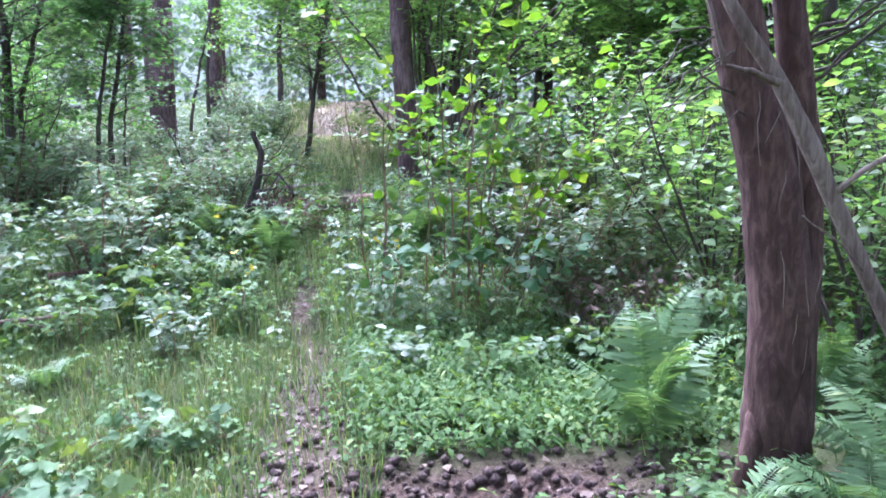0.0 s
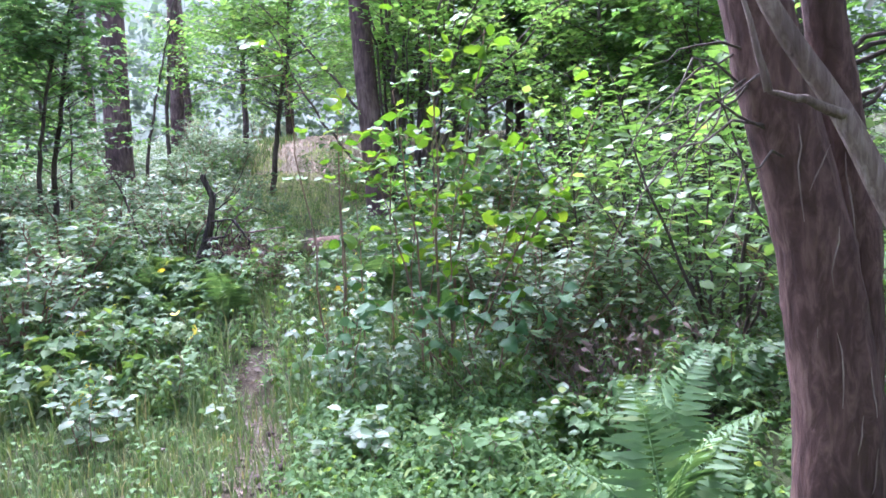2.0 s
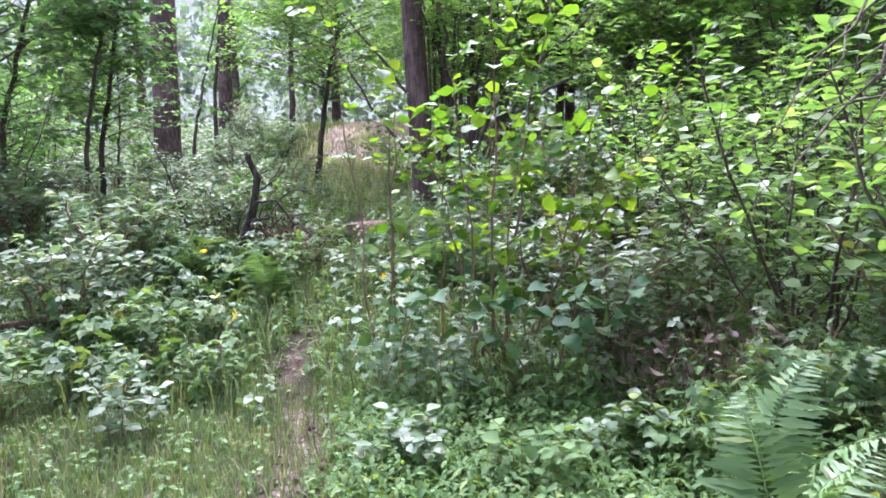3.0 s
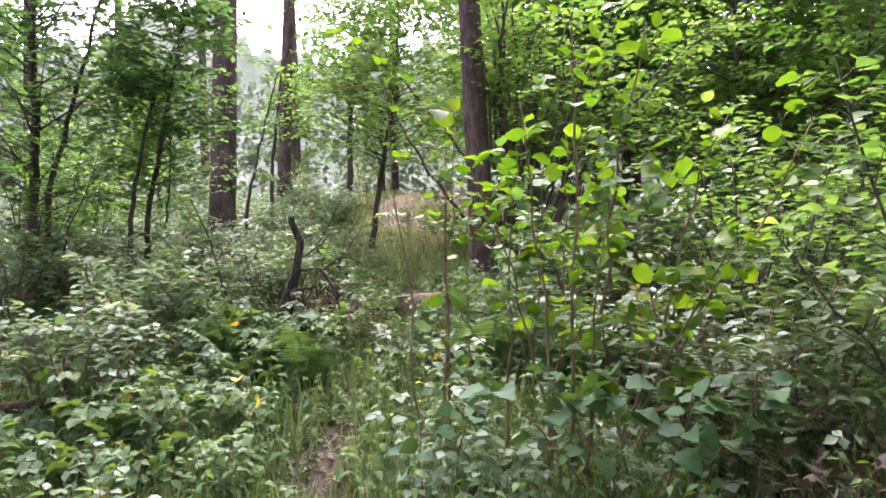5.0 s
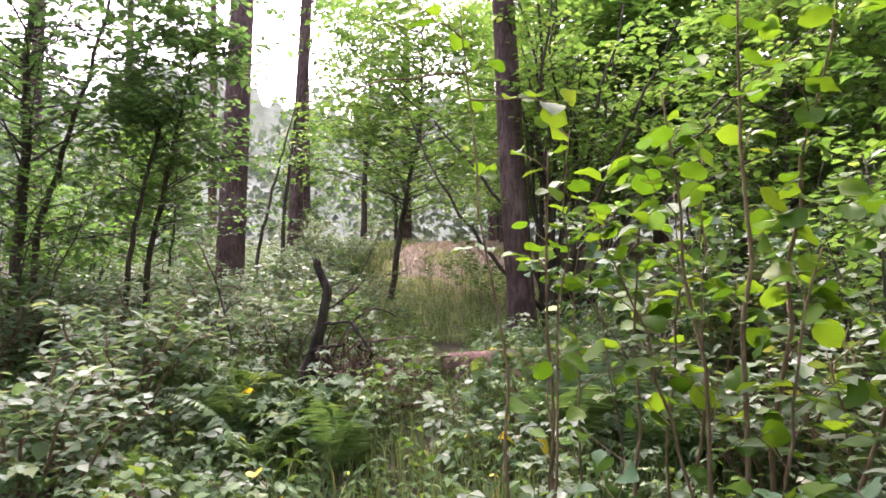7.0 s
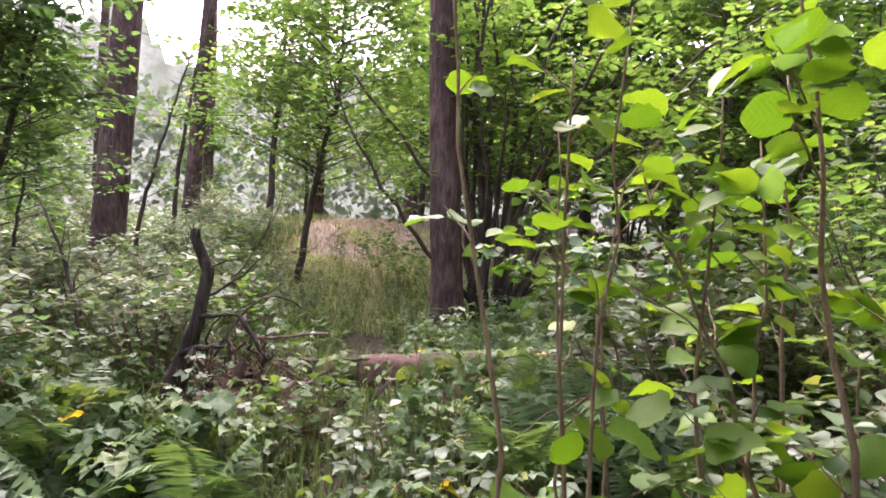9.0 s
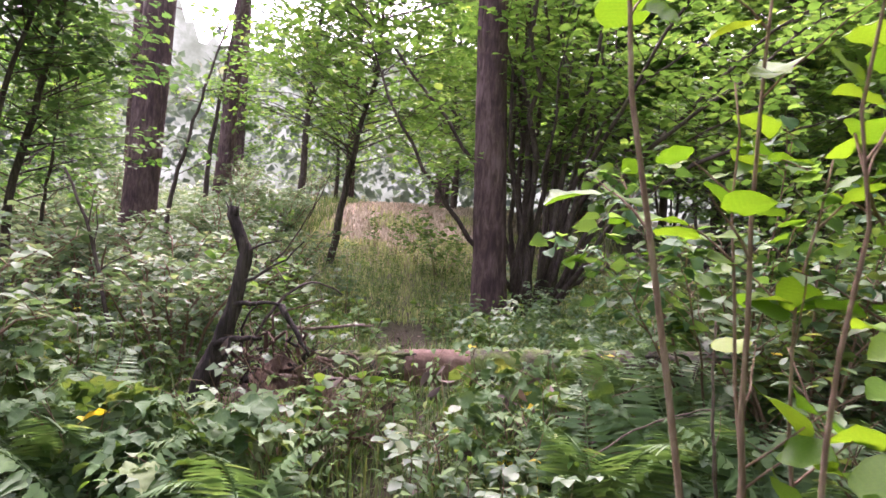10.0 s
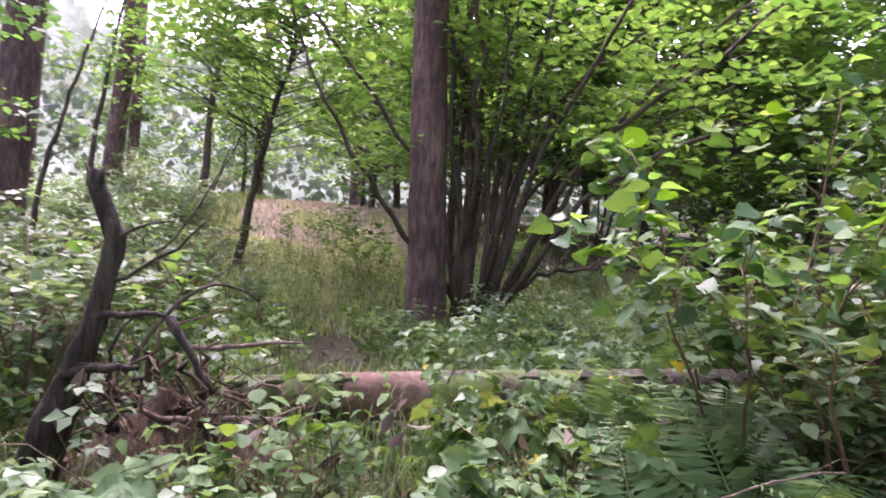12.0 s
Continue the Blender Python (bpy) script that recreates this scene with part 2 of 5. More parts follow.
class Heap:
    """Triangles gathered into one mesh."""
    def __init__(self):
        self.v, self.t, self.n = [], [], 0

    def add(self, V, T):
        self.v.append(np.asarray(V, float)); self.t.append(np.asarray(T, int) + self.n); self.n += len(V)
        return self

    def tube(self, pts, radii, seg=7, knobs=0.0, rng=None):
        if seg == 3:
            pts, radii = np.asarray(pts)[[0, len(pts) // 2, -1]], np.asarray(radii)[[0, len(radii) // 2, -1]]
        P, n = np.asarray(pts, float), len(pts)
        d = np.gradient(P, axis=0)
        d /= np.linalg.norm(d, axis=1)[:, None] + 1e-9
        ref = np.array([1.0, 0, 0]) if abs(d[:, 0]).mean() < 0.8 else np.array([0, 1.0, 0])
        a = np.cross(d, ref); a /= np.linalg.norm(a, axis=1)[:, None]
        b = np.cross(d, a)
        th = np.linspace(0, 2 * math.pi, seg, endpoint=False)
        r = np.asarray(radii, float)[:, None] * np.ones((1, seg))
        if knobs and rng is not None:
            r = r * (1 + knobs * rng.normal(size=(1, seg)) * 0.6 + knobs * rng.normal(size=(n, seg)) * 0.5)
        V = P[:, None] + r[..., None] * (np.cos(th)[None, :, None] * a[:, None] + np.sin(th)[None, :, None] * b[:, None])
        i, j = np.meshgrid(np.arange(n - 1), np.arange(seg), indexing="ij")
        p, q = (i * seg + j).ravel(), (i * seg + (j + 1) % seg).ravel()
        T = np.concatenate([np.stack([p, q, q + seg], 1), np.stack([p, q + seg, p + seg], 1)])
        if seg <= 4:
            return self.add(V.reshape(-1, 3), T)
        V = np.concatenate([V.reshape(-1, 3), P[:1], P[-1:]])
        k = np.arange(seg); base = n * seg
        caps = np.concatenate([np.stack([(k + 1) % seg, k, np.full(seg, base)], 1),
                               np.stack([(n - 1) * seg + k, (n - 1) * seg + (k + 1) % seg, np.full(seg, base + 1)], 1)])
        return self.add(V, np.concatenate([T, caps]))

    def mesh(self, name, mat, smooth=False):
        return tri_mesh(name, np.concatenate(self.v), np.concatenate(self.t), mat, smooth)


def unit(a):
    return a / (np.linalg.norm(a, axis=-1, keepdims=True) + 1e-9)


def blade_shape(widths, fold=0.12, droop=0.15, teeth=0.0, even=True):
    """A leaf one unit long along x: half widths at even stations, folded along its midrib and drooping."""
    n = len(widths)
    x = np.linspace(0, 1, n + 2)
    if not even:
        x = (1 - np.cos(math.pi * x)) / 2
    mid = np.stack([x, 0 * x, -droop * x ** 2], 1)
    V, T = [*mid], []
    for s in (1, -1):
        start = len(V)
        for k, w in enumerate(widths):
            xx = x[k + 1] - (0.04 if k % 2 else 0.0) * (teeth > 0)
            V.append((xx, s * w * (1 + (teeth if k % 2 else -teeth)), fold * w - droop * xx ** 2))
        e = [0] + [start + k for k in range(n)] + [n + 1]
        for k in range(n + 1):
            quads = [(k, k + 1, e[k + 1])] if k == 0 else ([(k, k + 1, e[k])] if k == n else [(k, k + 1, e[k + 1]), (k, e[k + 1], e[k])])
            T += [q if s > 0 else q[::-1] for q in quads]
    return np.array(V), np.array(T)


LEAF_XS = blade_shape([0.4], 0.3, 0.1)
LEAF_S = blade_shape([0.34, 0.3], 0.3, 0.12)
LEAF_M = blade_shape([0.3, 0.4, 0.3], 0.25, 0.15)
LEAF_L = blade_shape([0.18, 0.3, 0.37, 0.4, 0.39, 0.34, 0.27, 0.17, 0.07], 0.28, 0.25, 0.07)
LEAF_OAK = blade_shape([0.14, 0.26, 0.2, 0.36, 0.22, 0.2], 0.2, 0.15, 0.12)


def trefoil(shape):
    """Three leaflets on one stalk."""
    V, T, out, tri = *shape, [], []
    for k, (turned, far, s) in enumerate(((0, 0.42, 0.62), (68, 0.3, 0.52), (-68, 0.3, 0.52))):
        c, d = math.cos(radians(turned)), math.sin(radians(turned))
        W = V * s @ np.array([(c, d, 0), (-d, c, 0), (0, 0, 1.0)]) + np.array([far if k == 0 else far * 0.9, 0, 0])
        tri.append(T + k * len(V)); out.append(W)
    return np.concatenate(out), np.concatenate(tri)


LEAF_THREE = trefoil(blade_shape([0.42], 0.3, 0.2))
LEAF_HERB = blade_shape([0.26, 0.2], 0.25, 0.38)
LEAF_THIN = blade_shape([0.17, 0.2, 0.12], 0.25, 0.25)


def leaves(shape, pos, axis, normal, size):
    """Copies of one leaf shape, as one list of triangles."""
    V, T = shape
    x = unit(np.asarray(axis, float))
    z = np.asarray(normal, float)
    z = unit(z - (z * x).sum(1, keepdims=True) * x)
    y = np.cross(z, x)
    R = np.stack([x, y, z], 2) * np.asarray(size, float)[:, None, None]
    W = np.einsum("nij,kj->nki", R, V) + np.asarray(pos, float)[:, None]
    n, k = len(pos), len(V)
    return W.reshape(-1, 3), (T[None] + (np.arange(n) * k)[:, None, None]).reshape(-1, 3)


def thing(name, at, label, category, group="", kind=""):
    ob = new(name)
    ob.empty_display_size = 0.2
    ob.matrix_world = pose(*at)
    return tagged(ob, label, category, group, kind)


def part(name, me, parent, label="", at=None):
    ob = new(name, me)
    ob.parent = parent
    if at is not None:
        ob.matrix_basis = at
    if label:
        ob["label"] = label
    if name in ("foliage", "twig_work", "limb_work", "crown"):
        ob["kind"] = "stuff"
    return ob


def curve(rng, start, end, n=8, sag=0.0, wobble=0.03):
    a, b = np.asarray(start, float), np.asarray(end, float)
    t = np.linspace(0, 1, n)[:, None]
    L = np.linalg.norm(b - a)
    P = a + (b - a) * t
    P[:, 2] += sag * L * 4 * (t * (1 - t))[:, 0]
    w = np.cumsum(rng.normal(size=(n, 3)), 0) * wobble * L / math.sqrt(n)
    w -= w[0] + (w[-1] - w[0]) * t
    return P + w


def along(P, t):
    s = t * (len(P) - 1)
    i = min(int(s), len(P) - 2)
    return P[i] + (P[i + 1] - P[i]) * (s - i), unit(P[i + 1] - P[i])


class Foliage:
    """Leaves gathered along twigs."""
    def __init__(self, rng):
        self.rng, self.p, self.a, self.n, self.s = rng, [], [], [], []

    def spray(self, P, count, size, tilt=0.24, first=0.15, spread=0.9):
        rng = self.rng
        for k in range(count):
            t = first + (1 - first) * (k + 0.5 * rng.random()) / count
            p, d = along(P, min(t, 1.0))
            side = np.array([-d[1], d[0], 0.0]); side = side / (np.linalg.norm(side) + 1e-6) * (1 if k % 2 else -1)
            a = unit(d * (1 - spread * 0.6) + side * spread + rng.normal(size=3) * 0.25 + np.array([0, 0, -0.1]))
            n = np.array([0, 0, 1.0]) + rng.normal(size=3) * tilt
            self.p.append(p + a * size * 0.15); self.a.append(a); self.n.append(n); self.s.append(size * (0.6 + 0.7 * rng.random()))

    def keep(self, test):
        ok = [i for i, p in enumerate(self.p) if test(p)]
        self.p, self.a, self.n, self.s = ([q[i] for i in ok] for q in (self.p, self.a, self.n, self.s))

    def mesh(self, name, shape, mat):
        V, T = leaves(shape, self.p, self.a, self.n, self.s)
        return tri_mesh(name, V, T, mat)


# the lie of the land ------------------------------------------------------------
TRAIL = np.array([(0.2, -6), (0.1, 0), (0.1, 1.2), (-0.3, 2.3), (-0.72, 3.3), (-0.93, 4.4), (-1.05, 5.5), (-1.3, 6.3), (-1.55, 7.2), (-1.75, 9), (-1.6, 11.2), (-1.85, 13), (-1.9, 15), (-2.2, 18), (-2.6, 23), (-2.0, 30)])
RISE = np.array([(-400, 1.0), (-30, 0.3), (-6, 0.05), (0, 0.0), (3, -0.03), (5, -0.14), (7, -0.2), (9, 0.1), (11, 0.42), (13, 0.55), (15.6, 0.75), (18, 1.15), (20, 1.5), (24, 2.35), (28, 3.3), (33, 3.9), (60, 4.6), (400, 9.0)])


def trail_gap(x, y):
    """How far points lie from the trodden trail."""
    p = np.stack([np.asarray(x, float), np.asarray(y, float)], -1)
    best = np.full(p.shape[:-1], 1e9)
    for a, b in zip(TRAIL[:-1], TRAIL[1:]):
        d = b - a
        t = np.clip(((p - a) @ d) / (d @ d), 0, 1)
        best = np.minimum(best, np.linalg.norm(p - a - t[..., None] * d, axis=-1))
    return best


def rut(x, y):
    return np.exp(-(((x - 0.35) / 0.5) ** 2 + ((y - 3.12 - 0.1 * x) / 0.22) ** 2))


def land(x, y):
    x, y = np.asarray(x, float), np.asarray(y, float)
    h = np.interp(y - 0.6 * np.sin(x * 0.35), RISE[:, 0], RISE[:, 1])
    h = h + 0.05 * np.sin(x * 1.7 + y * 0.6) * np.cos(y * 1.3 - x * 0.4) + 0.018 * np.sin(x * 5.1 + 1.3 * y) * np.sin(4.3 * y)
    g = trail_gap(x, y)
    return h - 0.06 * np.exp(-(g / 0.35) ** 2) - 0.13 * rut(x, y)


def steps(*spans):
    out = []
    for a, b, d in spans:
        out += list(np.arange(a, b, d))
    return np.array(out)


gx = steps((-400, -60, 40), (-60, -14, 3), (-14, -4, 0.35), (-4, 4, 0.11), (4, 14, 0.35), (14, 60, 3), (60, 401, 40))
gy = steps((-400, -60, 40), (-60, -4, 3), (-4, 1, 0.3), (1, 13, 0.11), (13, 36, 0.3), (36, 70, 3), (70, 401, 40))
GX, GY = np.meshgrid(gx, gy, indexing="ij")
GZ = land(GX, GY)
crumb = np.random.default_rng(5).normal(size=GZ.shape)
patchy = 0.5 + 0.5 * np.sin(GY * 2.1 + 1.2 * np.sin(GX * 3)) * np.sin(GX * 4.3 + GY * 0.9)
bare = np.clip(np.exp(-(trail_gap(GX, GY) / np.where(GY > 12, 0.3, 0.26)) ** 2) * (0.25 + 0.9 * patchy) * np.interp(GY, [7.2, 8.4, 11.7, 12.2], [1, 0.7, 0.6, 1.2]) + 1.2 * rut(GX, GY) + np.exp(-(((GX - 0.1) / 0.9) ** 2 + ((GY - 3.05) / 0.38) ** 2)), 0, 1)
bare = np.where(GY > 13, bare * np.clip((18.5 - GY) / 3, 0, 1), bare)
GZ = GZ + crumb * (0.008 * bare + 0.022 * rut(GX, GY))
dry = np.clip((GY - 15.5) / 7, 0, 1) * np.clip((34 - GY) / 3, 0, 1) * np.exp(-((GX + 3.0) / 4.5) ** 2)
i, j = np.meshgrid(np.arange(len(gx) - 1), np.arange(len(gy) - 1), indexing="ij")
c = (i * len(gy) + j).ravel()
gme = tri_mesh("ground", np.stack([GX, GY, GZ], -1).reshape(-1, 3), np.concatenate([np.stack([c, c + len(gy), c + len(gy) + 1], 1), np.stack([c, c + len(gy) + 1, c + 1], 1)]), SOIL, True)
for key, values in (("bare", bare), ("dry", dry)):
    gme.attributes.new(key, "FLOAT", "POINT").data.foreach_set("value", values.astype(np.float32).ravel())
tagged(new("ground", gme), "mossy forest floor with a trodden soil trail", "ground", kind="structure")


# trees -----------------------------------------------------------------------------
def trunk_mesh(name, pts, radii, mat, seg=14, knobs=0.05, rng=None, n=22, extra=()):
    P, R = np.asarray(pts, float), np.asarray(radii, float)
    t0, t = np.linspace(0, 1, len(P)), np.linspace(0, 1, n)
    Q = np.stack([np.interp(t, t0, P[:, k]) for k in range(3)], 1)
    h = Heap().tube(Q, np.interp(t, t0, R), seg, knobs, rng)
    for p, r in extra:
        h.tube(p, r, 6)
    return h.mesh(name, mat, True)


def pine(at, top, r0, height, label, seed, dead_branches=8, group="tall pine trees"):
    """A tall bare pine trunk with a few dead stubs and a high crown."""
    rng = np.random.default_rng(seed)
    x, y = at
    z = float(land(x, y)) - 0.1
    ob = thing("pine_tree", (x, y, z), label, "tree", group)
    lean = np.array(top, float)
    end = np.array([lean[0] * height, lean[1] * height, height])
    mid = end * 0.5 + np.array([0.04, 0, 0])
    pts = [(0, 0, 0), end * 0.02, end * 0.06, end * 0.2, mid, end * 0.8, end]
    part("trunk", trunk_mesh("trunk", pts, [r0 * 1.35, r0 * 1.12, r0 * 1.0, r0 * 0.93, r0 * 0.75, r0 * 0.45, 0.05], BARK_PINE, 16, 0.045, rng, 40), ob)
    for k in range(dead_branches):
        t = 0.25 + 0.55 * rng.random()
        p, _ = along(np.array([(0, 0, 0), mid, end]), t)
        a = rng.random() * 6.28
        q = p + np.array([math.cos(a), math.sin(a), -0.1 + 0.5 * rng.random()]) * (0.5 + 1.2 * rng.random())
        part("dead_branch", Heap().tube(curve(rng, p, q, 6, 0.05, 0.08), np.linspace(0.03, 0.008, 6), 5).mesh("dead_branch", BARK_PINE, True), ob)
    f, lim = Foliage(rng), Heap()
    for k in range(18):
        t = 0.68 + 0.32 * rng.random()
        p, _ = along(np.array([(0, 0, 0), mid, end]), t)
        a = rng.random() * 6.28
        L = (1.25 - t) * height * 0.3
        q = p + np.array([math.cos(a), math.sin(a), 0.25]) * L
        P = curve(rng, p, q, 6, 0.05, 0.08)
        lim.tube(P, np.linspace(0.05, 0.012, 6), 5)
        f.spray(P, 20, 0.42, 1.2, 0.35)
    part("limb_work", lim.mesh("limb_work", BARK_PINE, True), ob)
    part("crown", f.mesh("crown", LEAF_XS, OAK), ob, "dark green high crown")
    return ob


def shrub(name, at, seed, height, stems, spread, twigs, twig_len, leaf, per_twig, mat, shape, bark, label, category="shrub", group="", low=0.25, r0=0.018, arch=0.0, keep=None):
    """Several thin stems fanning out of one stool, with leafy twigs in flat sprays."""
    rng = np.random.default_rng(seed)
    x, y = at
    ob = thing(name, (x, y, float(land(x, y)) - 0.03), label, category, group)
    f, tw = Foliage(rng), Heap()
    for k in range(stems):
        a = 6.28 * (k + 0.6 * rng.random()) / stems
        H = height * (0.6 + 0.4 * rng.random())
        s = spread * (0.35 + 0.65 * rng.random())
        foot = np.array([math.cos(a), math.sin(a), 0]) * 0.08 * (stems > 1)
        P = curve(rng, foot, (math.cos(a) * s, math.sin(a) * s, H), 9, arch, 0.05)
        part("stem", Heap().tube(P, np.linspace(r0 * (0.8 + 0.5 * rng.random()), r0 * 0.25, 9), 6).mesh("stem", bark, True), ob)
        for m in range(twigs):
            t = low + (1 - low) * (m + rng.random()) / twigs
            p, d = along(P, min(t, 0.999))
            b = rng.random() * 6.28
            L = twig_len * (0.5 + 0.7 * rng.random()) * (1.15 - 0.6 * t)
            q = p + unit(np.array([math.cos(b), math.sin(b), 0.25 + 0.3 * rng.random()]) + 0.4 * d) * L
            Q = curve(rng, p, q, 5, 0.03, 0.06)
            tw.tube(Q, np.linspace(r0 * 0.3, 0.0015, 5), 3)
            f.spray(Q, per_twig, leaf)
    if keep:
        f.keep(lambda p: keep(p[0] + x, p[1] + y, p[2]))
    part("twig_work", tw.mesh("twig_work", bark), ob)
    part("foliage", f.mesh("foliage", shape, mat), ob)
    return ob


def clear_of_trail(x, y, z):
    return float(trail_gap(np.array(x), np.array(y))) > 0.42


# the twin-stemmed tree beside the trail ----------------------------------------------
def twin_tree():
    rng = np.random.default_rng(11)
    ob = thing("twin_stemmed_tree", (1.6, 3.1, -0.1), "twin-stemmed tree with reddish brown fibrous bark beside the trail", "tree")
    a = [(0.0, 0, 0), (-0.005, 0, 0.12), (0.0, 0, 0.4), (0.0, 0, 0.9), (-0.09, 0, 1.5), (-0.24, 0, 2.05), (-0.29, 0.0, 2.3), (-0.55, 0.1, 3.6), (-0.7, 0.2, 5.5), (-0.9, 0.3, 8.0)]
    part("trunk", trunk_mesh("trunk", a, [0.165, 0.16, 0.155, 0.145, 0.125, 0.112, 0.108, 0.095, 0.07, 0.03], BARK_RED, 18, 0.05, rng, 60), ob)
    b = [(0.02, 0.05, 0.0), (0.04, 0.05, 0.35), (0.09, 0.06, 0.9), (0.105, 0.08, 1.5), (0.04, 0.1, 2.05), (0.01, 0.12, 2.3), (-0.02, 0.3, 3.8), (0.15, 0.6, 6.0), (0.3, 0.8, 7.5)]
    part("trunk", trunk_mesh("trunk", b, [0.13, 0.12, 0.104, 0.088, 0.075, 0.07, 0.062, 0.045, 0.02], BARK_RED, 16, 0.06, rng, 50), ob)
    # loose bark strips and a short spur
    for k in range(10):
        z = 0.5 + 1.3 * rng.random()
        x0 = np.interp(z, [0, 0.9, 1.5, 2.05], [0, 0, -0.09, -0.24])
        w = np.interp(z, [0, 0.9, 2.05], [0.16, 0.145, 0.112])
        u = -0.8 + 1.6 * rng.random()
        p = np.array([x0 + w * math.sin(u), -w * math.cos(u) - 0.006, z])
        part("bark_strip", Heap().tube(curve(rng, p, p + np.array([0.04 * rng.normal(), -0.012, 0.12 + 0.22 * rng.random()]), 5, 0, 0.06), [0.001, 0.0025, 0.003, 0.0025, 0.001], 4).mesh("bark_strip", BARK_GREY, True), ob)
    part("root_flare", Heap().tube(curve(rng, (-0.1, -0.02, 0.45), (-0.2, -0.1, 0.02), 6, 0.05, 0.03), np.linspace(0.05, 0.045, 6), 9, 0.06, rng).mesh("root_flare", BARK_RED, True), ob)
    f, lim = Foliage(rng), Heap()
    for k in range(46):
        src = np.array(a if k % 2 else b)
        t = 0.76 + 0.24 * rng.random()
        p, _ = along(src, t)
        an = rng.random() * 6.28
        q = p + np.array([math.cos(an), math.sin(an), 0.1 + 0.3 * rng.random()]) * (0.8 + 1.6 * rng.random())
        P = curve(rng, p, q, 6, 0.05, 0.08)
        lim.tube(P, np.linspace(0.02, 0.004, 6), 4)
        for m in range(5):
            s, d = along(P, 0.3 + 0.7 * rng.random())
            Q = curve(rng, s, s + rng.normal(size=3) * np.array([0.4, 0.4, 0.15]), 4, 0, 0.05)
            f.spray(Q, 9, 0.11)
    # a fine dead twig spray on the trail side
    for k in range(9):
        p, _ = along(np.array(a), 0.5 + 0.08 * rng.random())
        q = p + np.array([-0.25 - 0.5 * rng.random(), -0.1 - 0.25 * rng.random(), -0.5 + 0.7 * rng.random()])
        lim.tube(curve(rng, p, q, 7, 0.15, 0.12), np.linspace(0.006, 0.0015, 7), 4)
    for k in range(5):
        p, _ = along(np.array(b), 0.45 + 0.1 * rng.random())
        lim.tube(curve(rng, p, p + np.array([0.5 + 0.5 * rng.random(), -0.2 * rng.random(), 0.1 + 0.3 * rng.random()]), 7, 0.05, 0.12), np.linspace(0.011, 0.002, 7), 4)
    part("limb_work", lim.mesh("limb_work", BARK_DARK, True), ob)
    part("crown", f.mesh("crown", LEAF_M, HAZEL), ob)


twin_tree()


def leaning_limb():
    rng = np.random.default_rng(12)
    o = np.array([2.22, 2.66, float(land(2.22, 2.66))])
    ob = thing("leaning_dead_branch", o, "grey dead branch leaning across a twin-stemmed tree", "branch")
    P = np.array([(2.22, 2.66, o[2] - 0.03), (2.0, 2.62, 0.42), (1.81, 2.6, 0.8), (1.66, 2.6, 1.08), (1.54, 2.6, 1.32), (1.4, 2.58, 1.585), (1.27, 2.58, 1.82), (1.11, 2.58, 2.04), (0.9, 2.62, 2.5), (0.82, 2.7, 3.1)]) - o
    part("branch", trunk_mesh("branch", P, [0.038, 0.036, 0.033, 0.031, 0.032, 0.035, 0.029, 0.026, 0.02, 0.01], BARK_GREY, 10, 0.07, rng, 34), ob)
    for s, e, r in (((1.27, 2.56, 1.8), (1.04, 2.5, 1.86), 0.016), ((1.04, 2.5, 1.86), (0.96, 2.48, 2.1), 0.011), ((1.5, 2.56, 1.4), (2.1, 2.5, 1.75), 0.013), ((1.8, 2.53, 1.57), (2.3, 2.4, 1.6), 0.008), ((1.62, 2.56, 1.1), (1.35, 2.5, 1.32), 0.007)):
        part("side_branch", Heap().tube(curve(rng, np.array(s) - o, np.array(e) - o, 7, 0.03, 0.03), np.linspace(r, r * 0.4, 7), 6).mesh("side_branch", BARK_GREY, True), ob)


leaning_limb()

# tall pines -----------------------------------------------------------------------------
pine((-0.79, 15.85), (-0.042, 0.0), 0.255, 17, "tall pine with plated reddish-grey bark beside a hazel clump", 21, 3)
pine((-8.28, 20.1), (0.035, 0.0), 0.36, 19, "tall pine with a dark lower trunk among shrubs", 22)
pine((-9.0, 27.0), (0.045, 0.0), 0.26, 20, "slim pine on the far grassy bank", 23)
pine((-11.6, 27.5), (0.01, 0.0), 0.3, 20, "slim pine on the far grassy bank", 24)
for k, (x, y) in enumerate([(-14, 31), (-6.4, 36), (-17, 24), (-12.5, 39), (-2.5, 42), (4.5, 30), (9.5, 24), (12, 36), (-20, 34), (-15, -6), (9, -5), (3, -10), (-5, -9), (17, 8), (-18, 10)]):
    r = 0.2 + 0.02 * (k % 5)
    pine((x, y), (0.01 * (k % 3 - 1), 0.0), r, 18, "far pine trunk among the woodland" if y > 0 else "pine trunk behind the trail's start", 40 + k, 4)


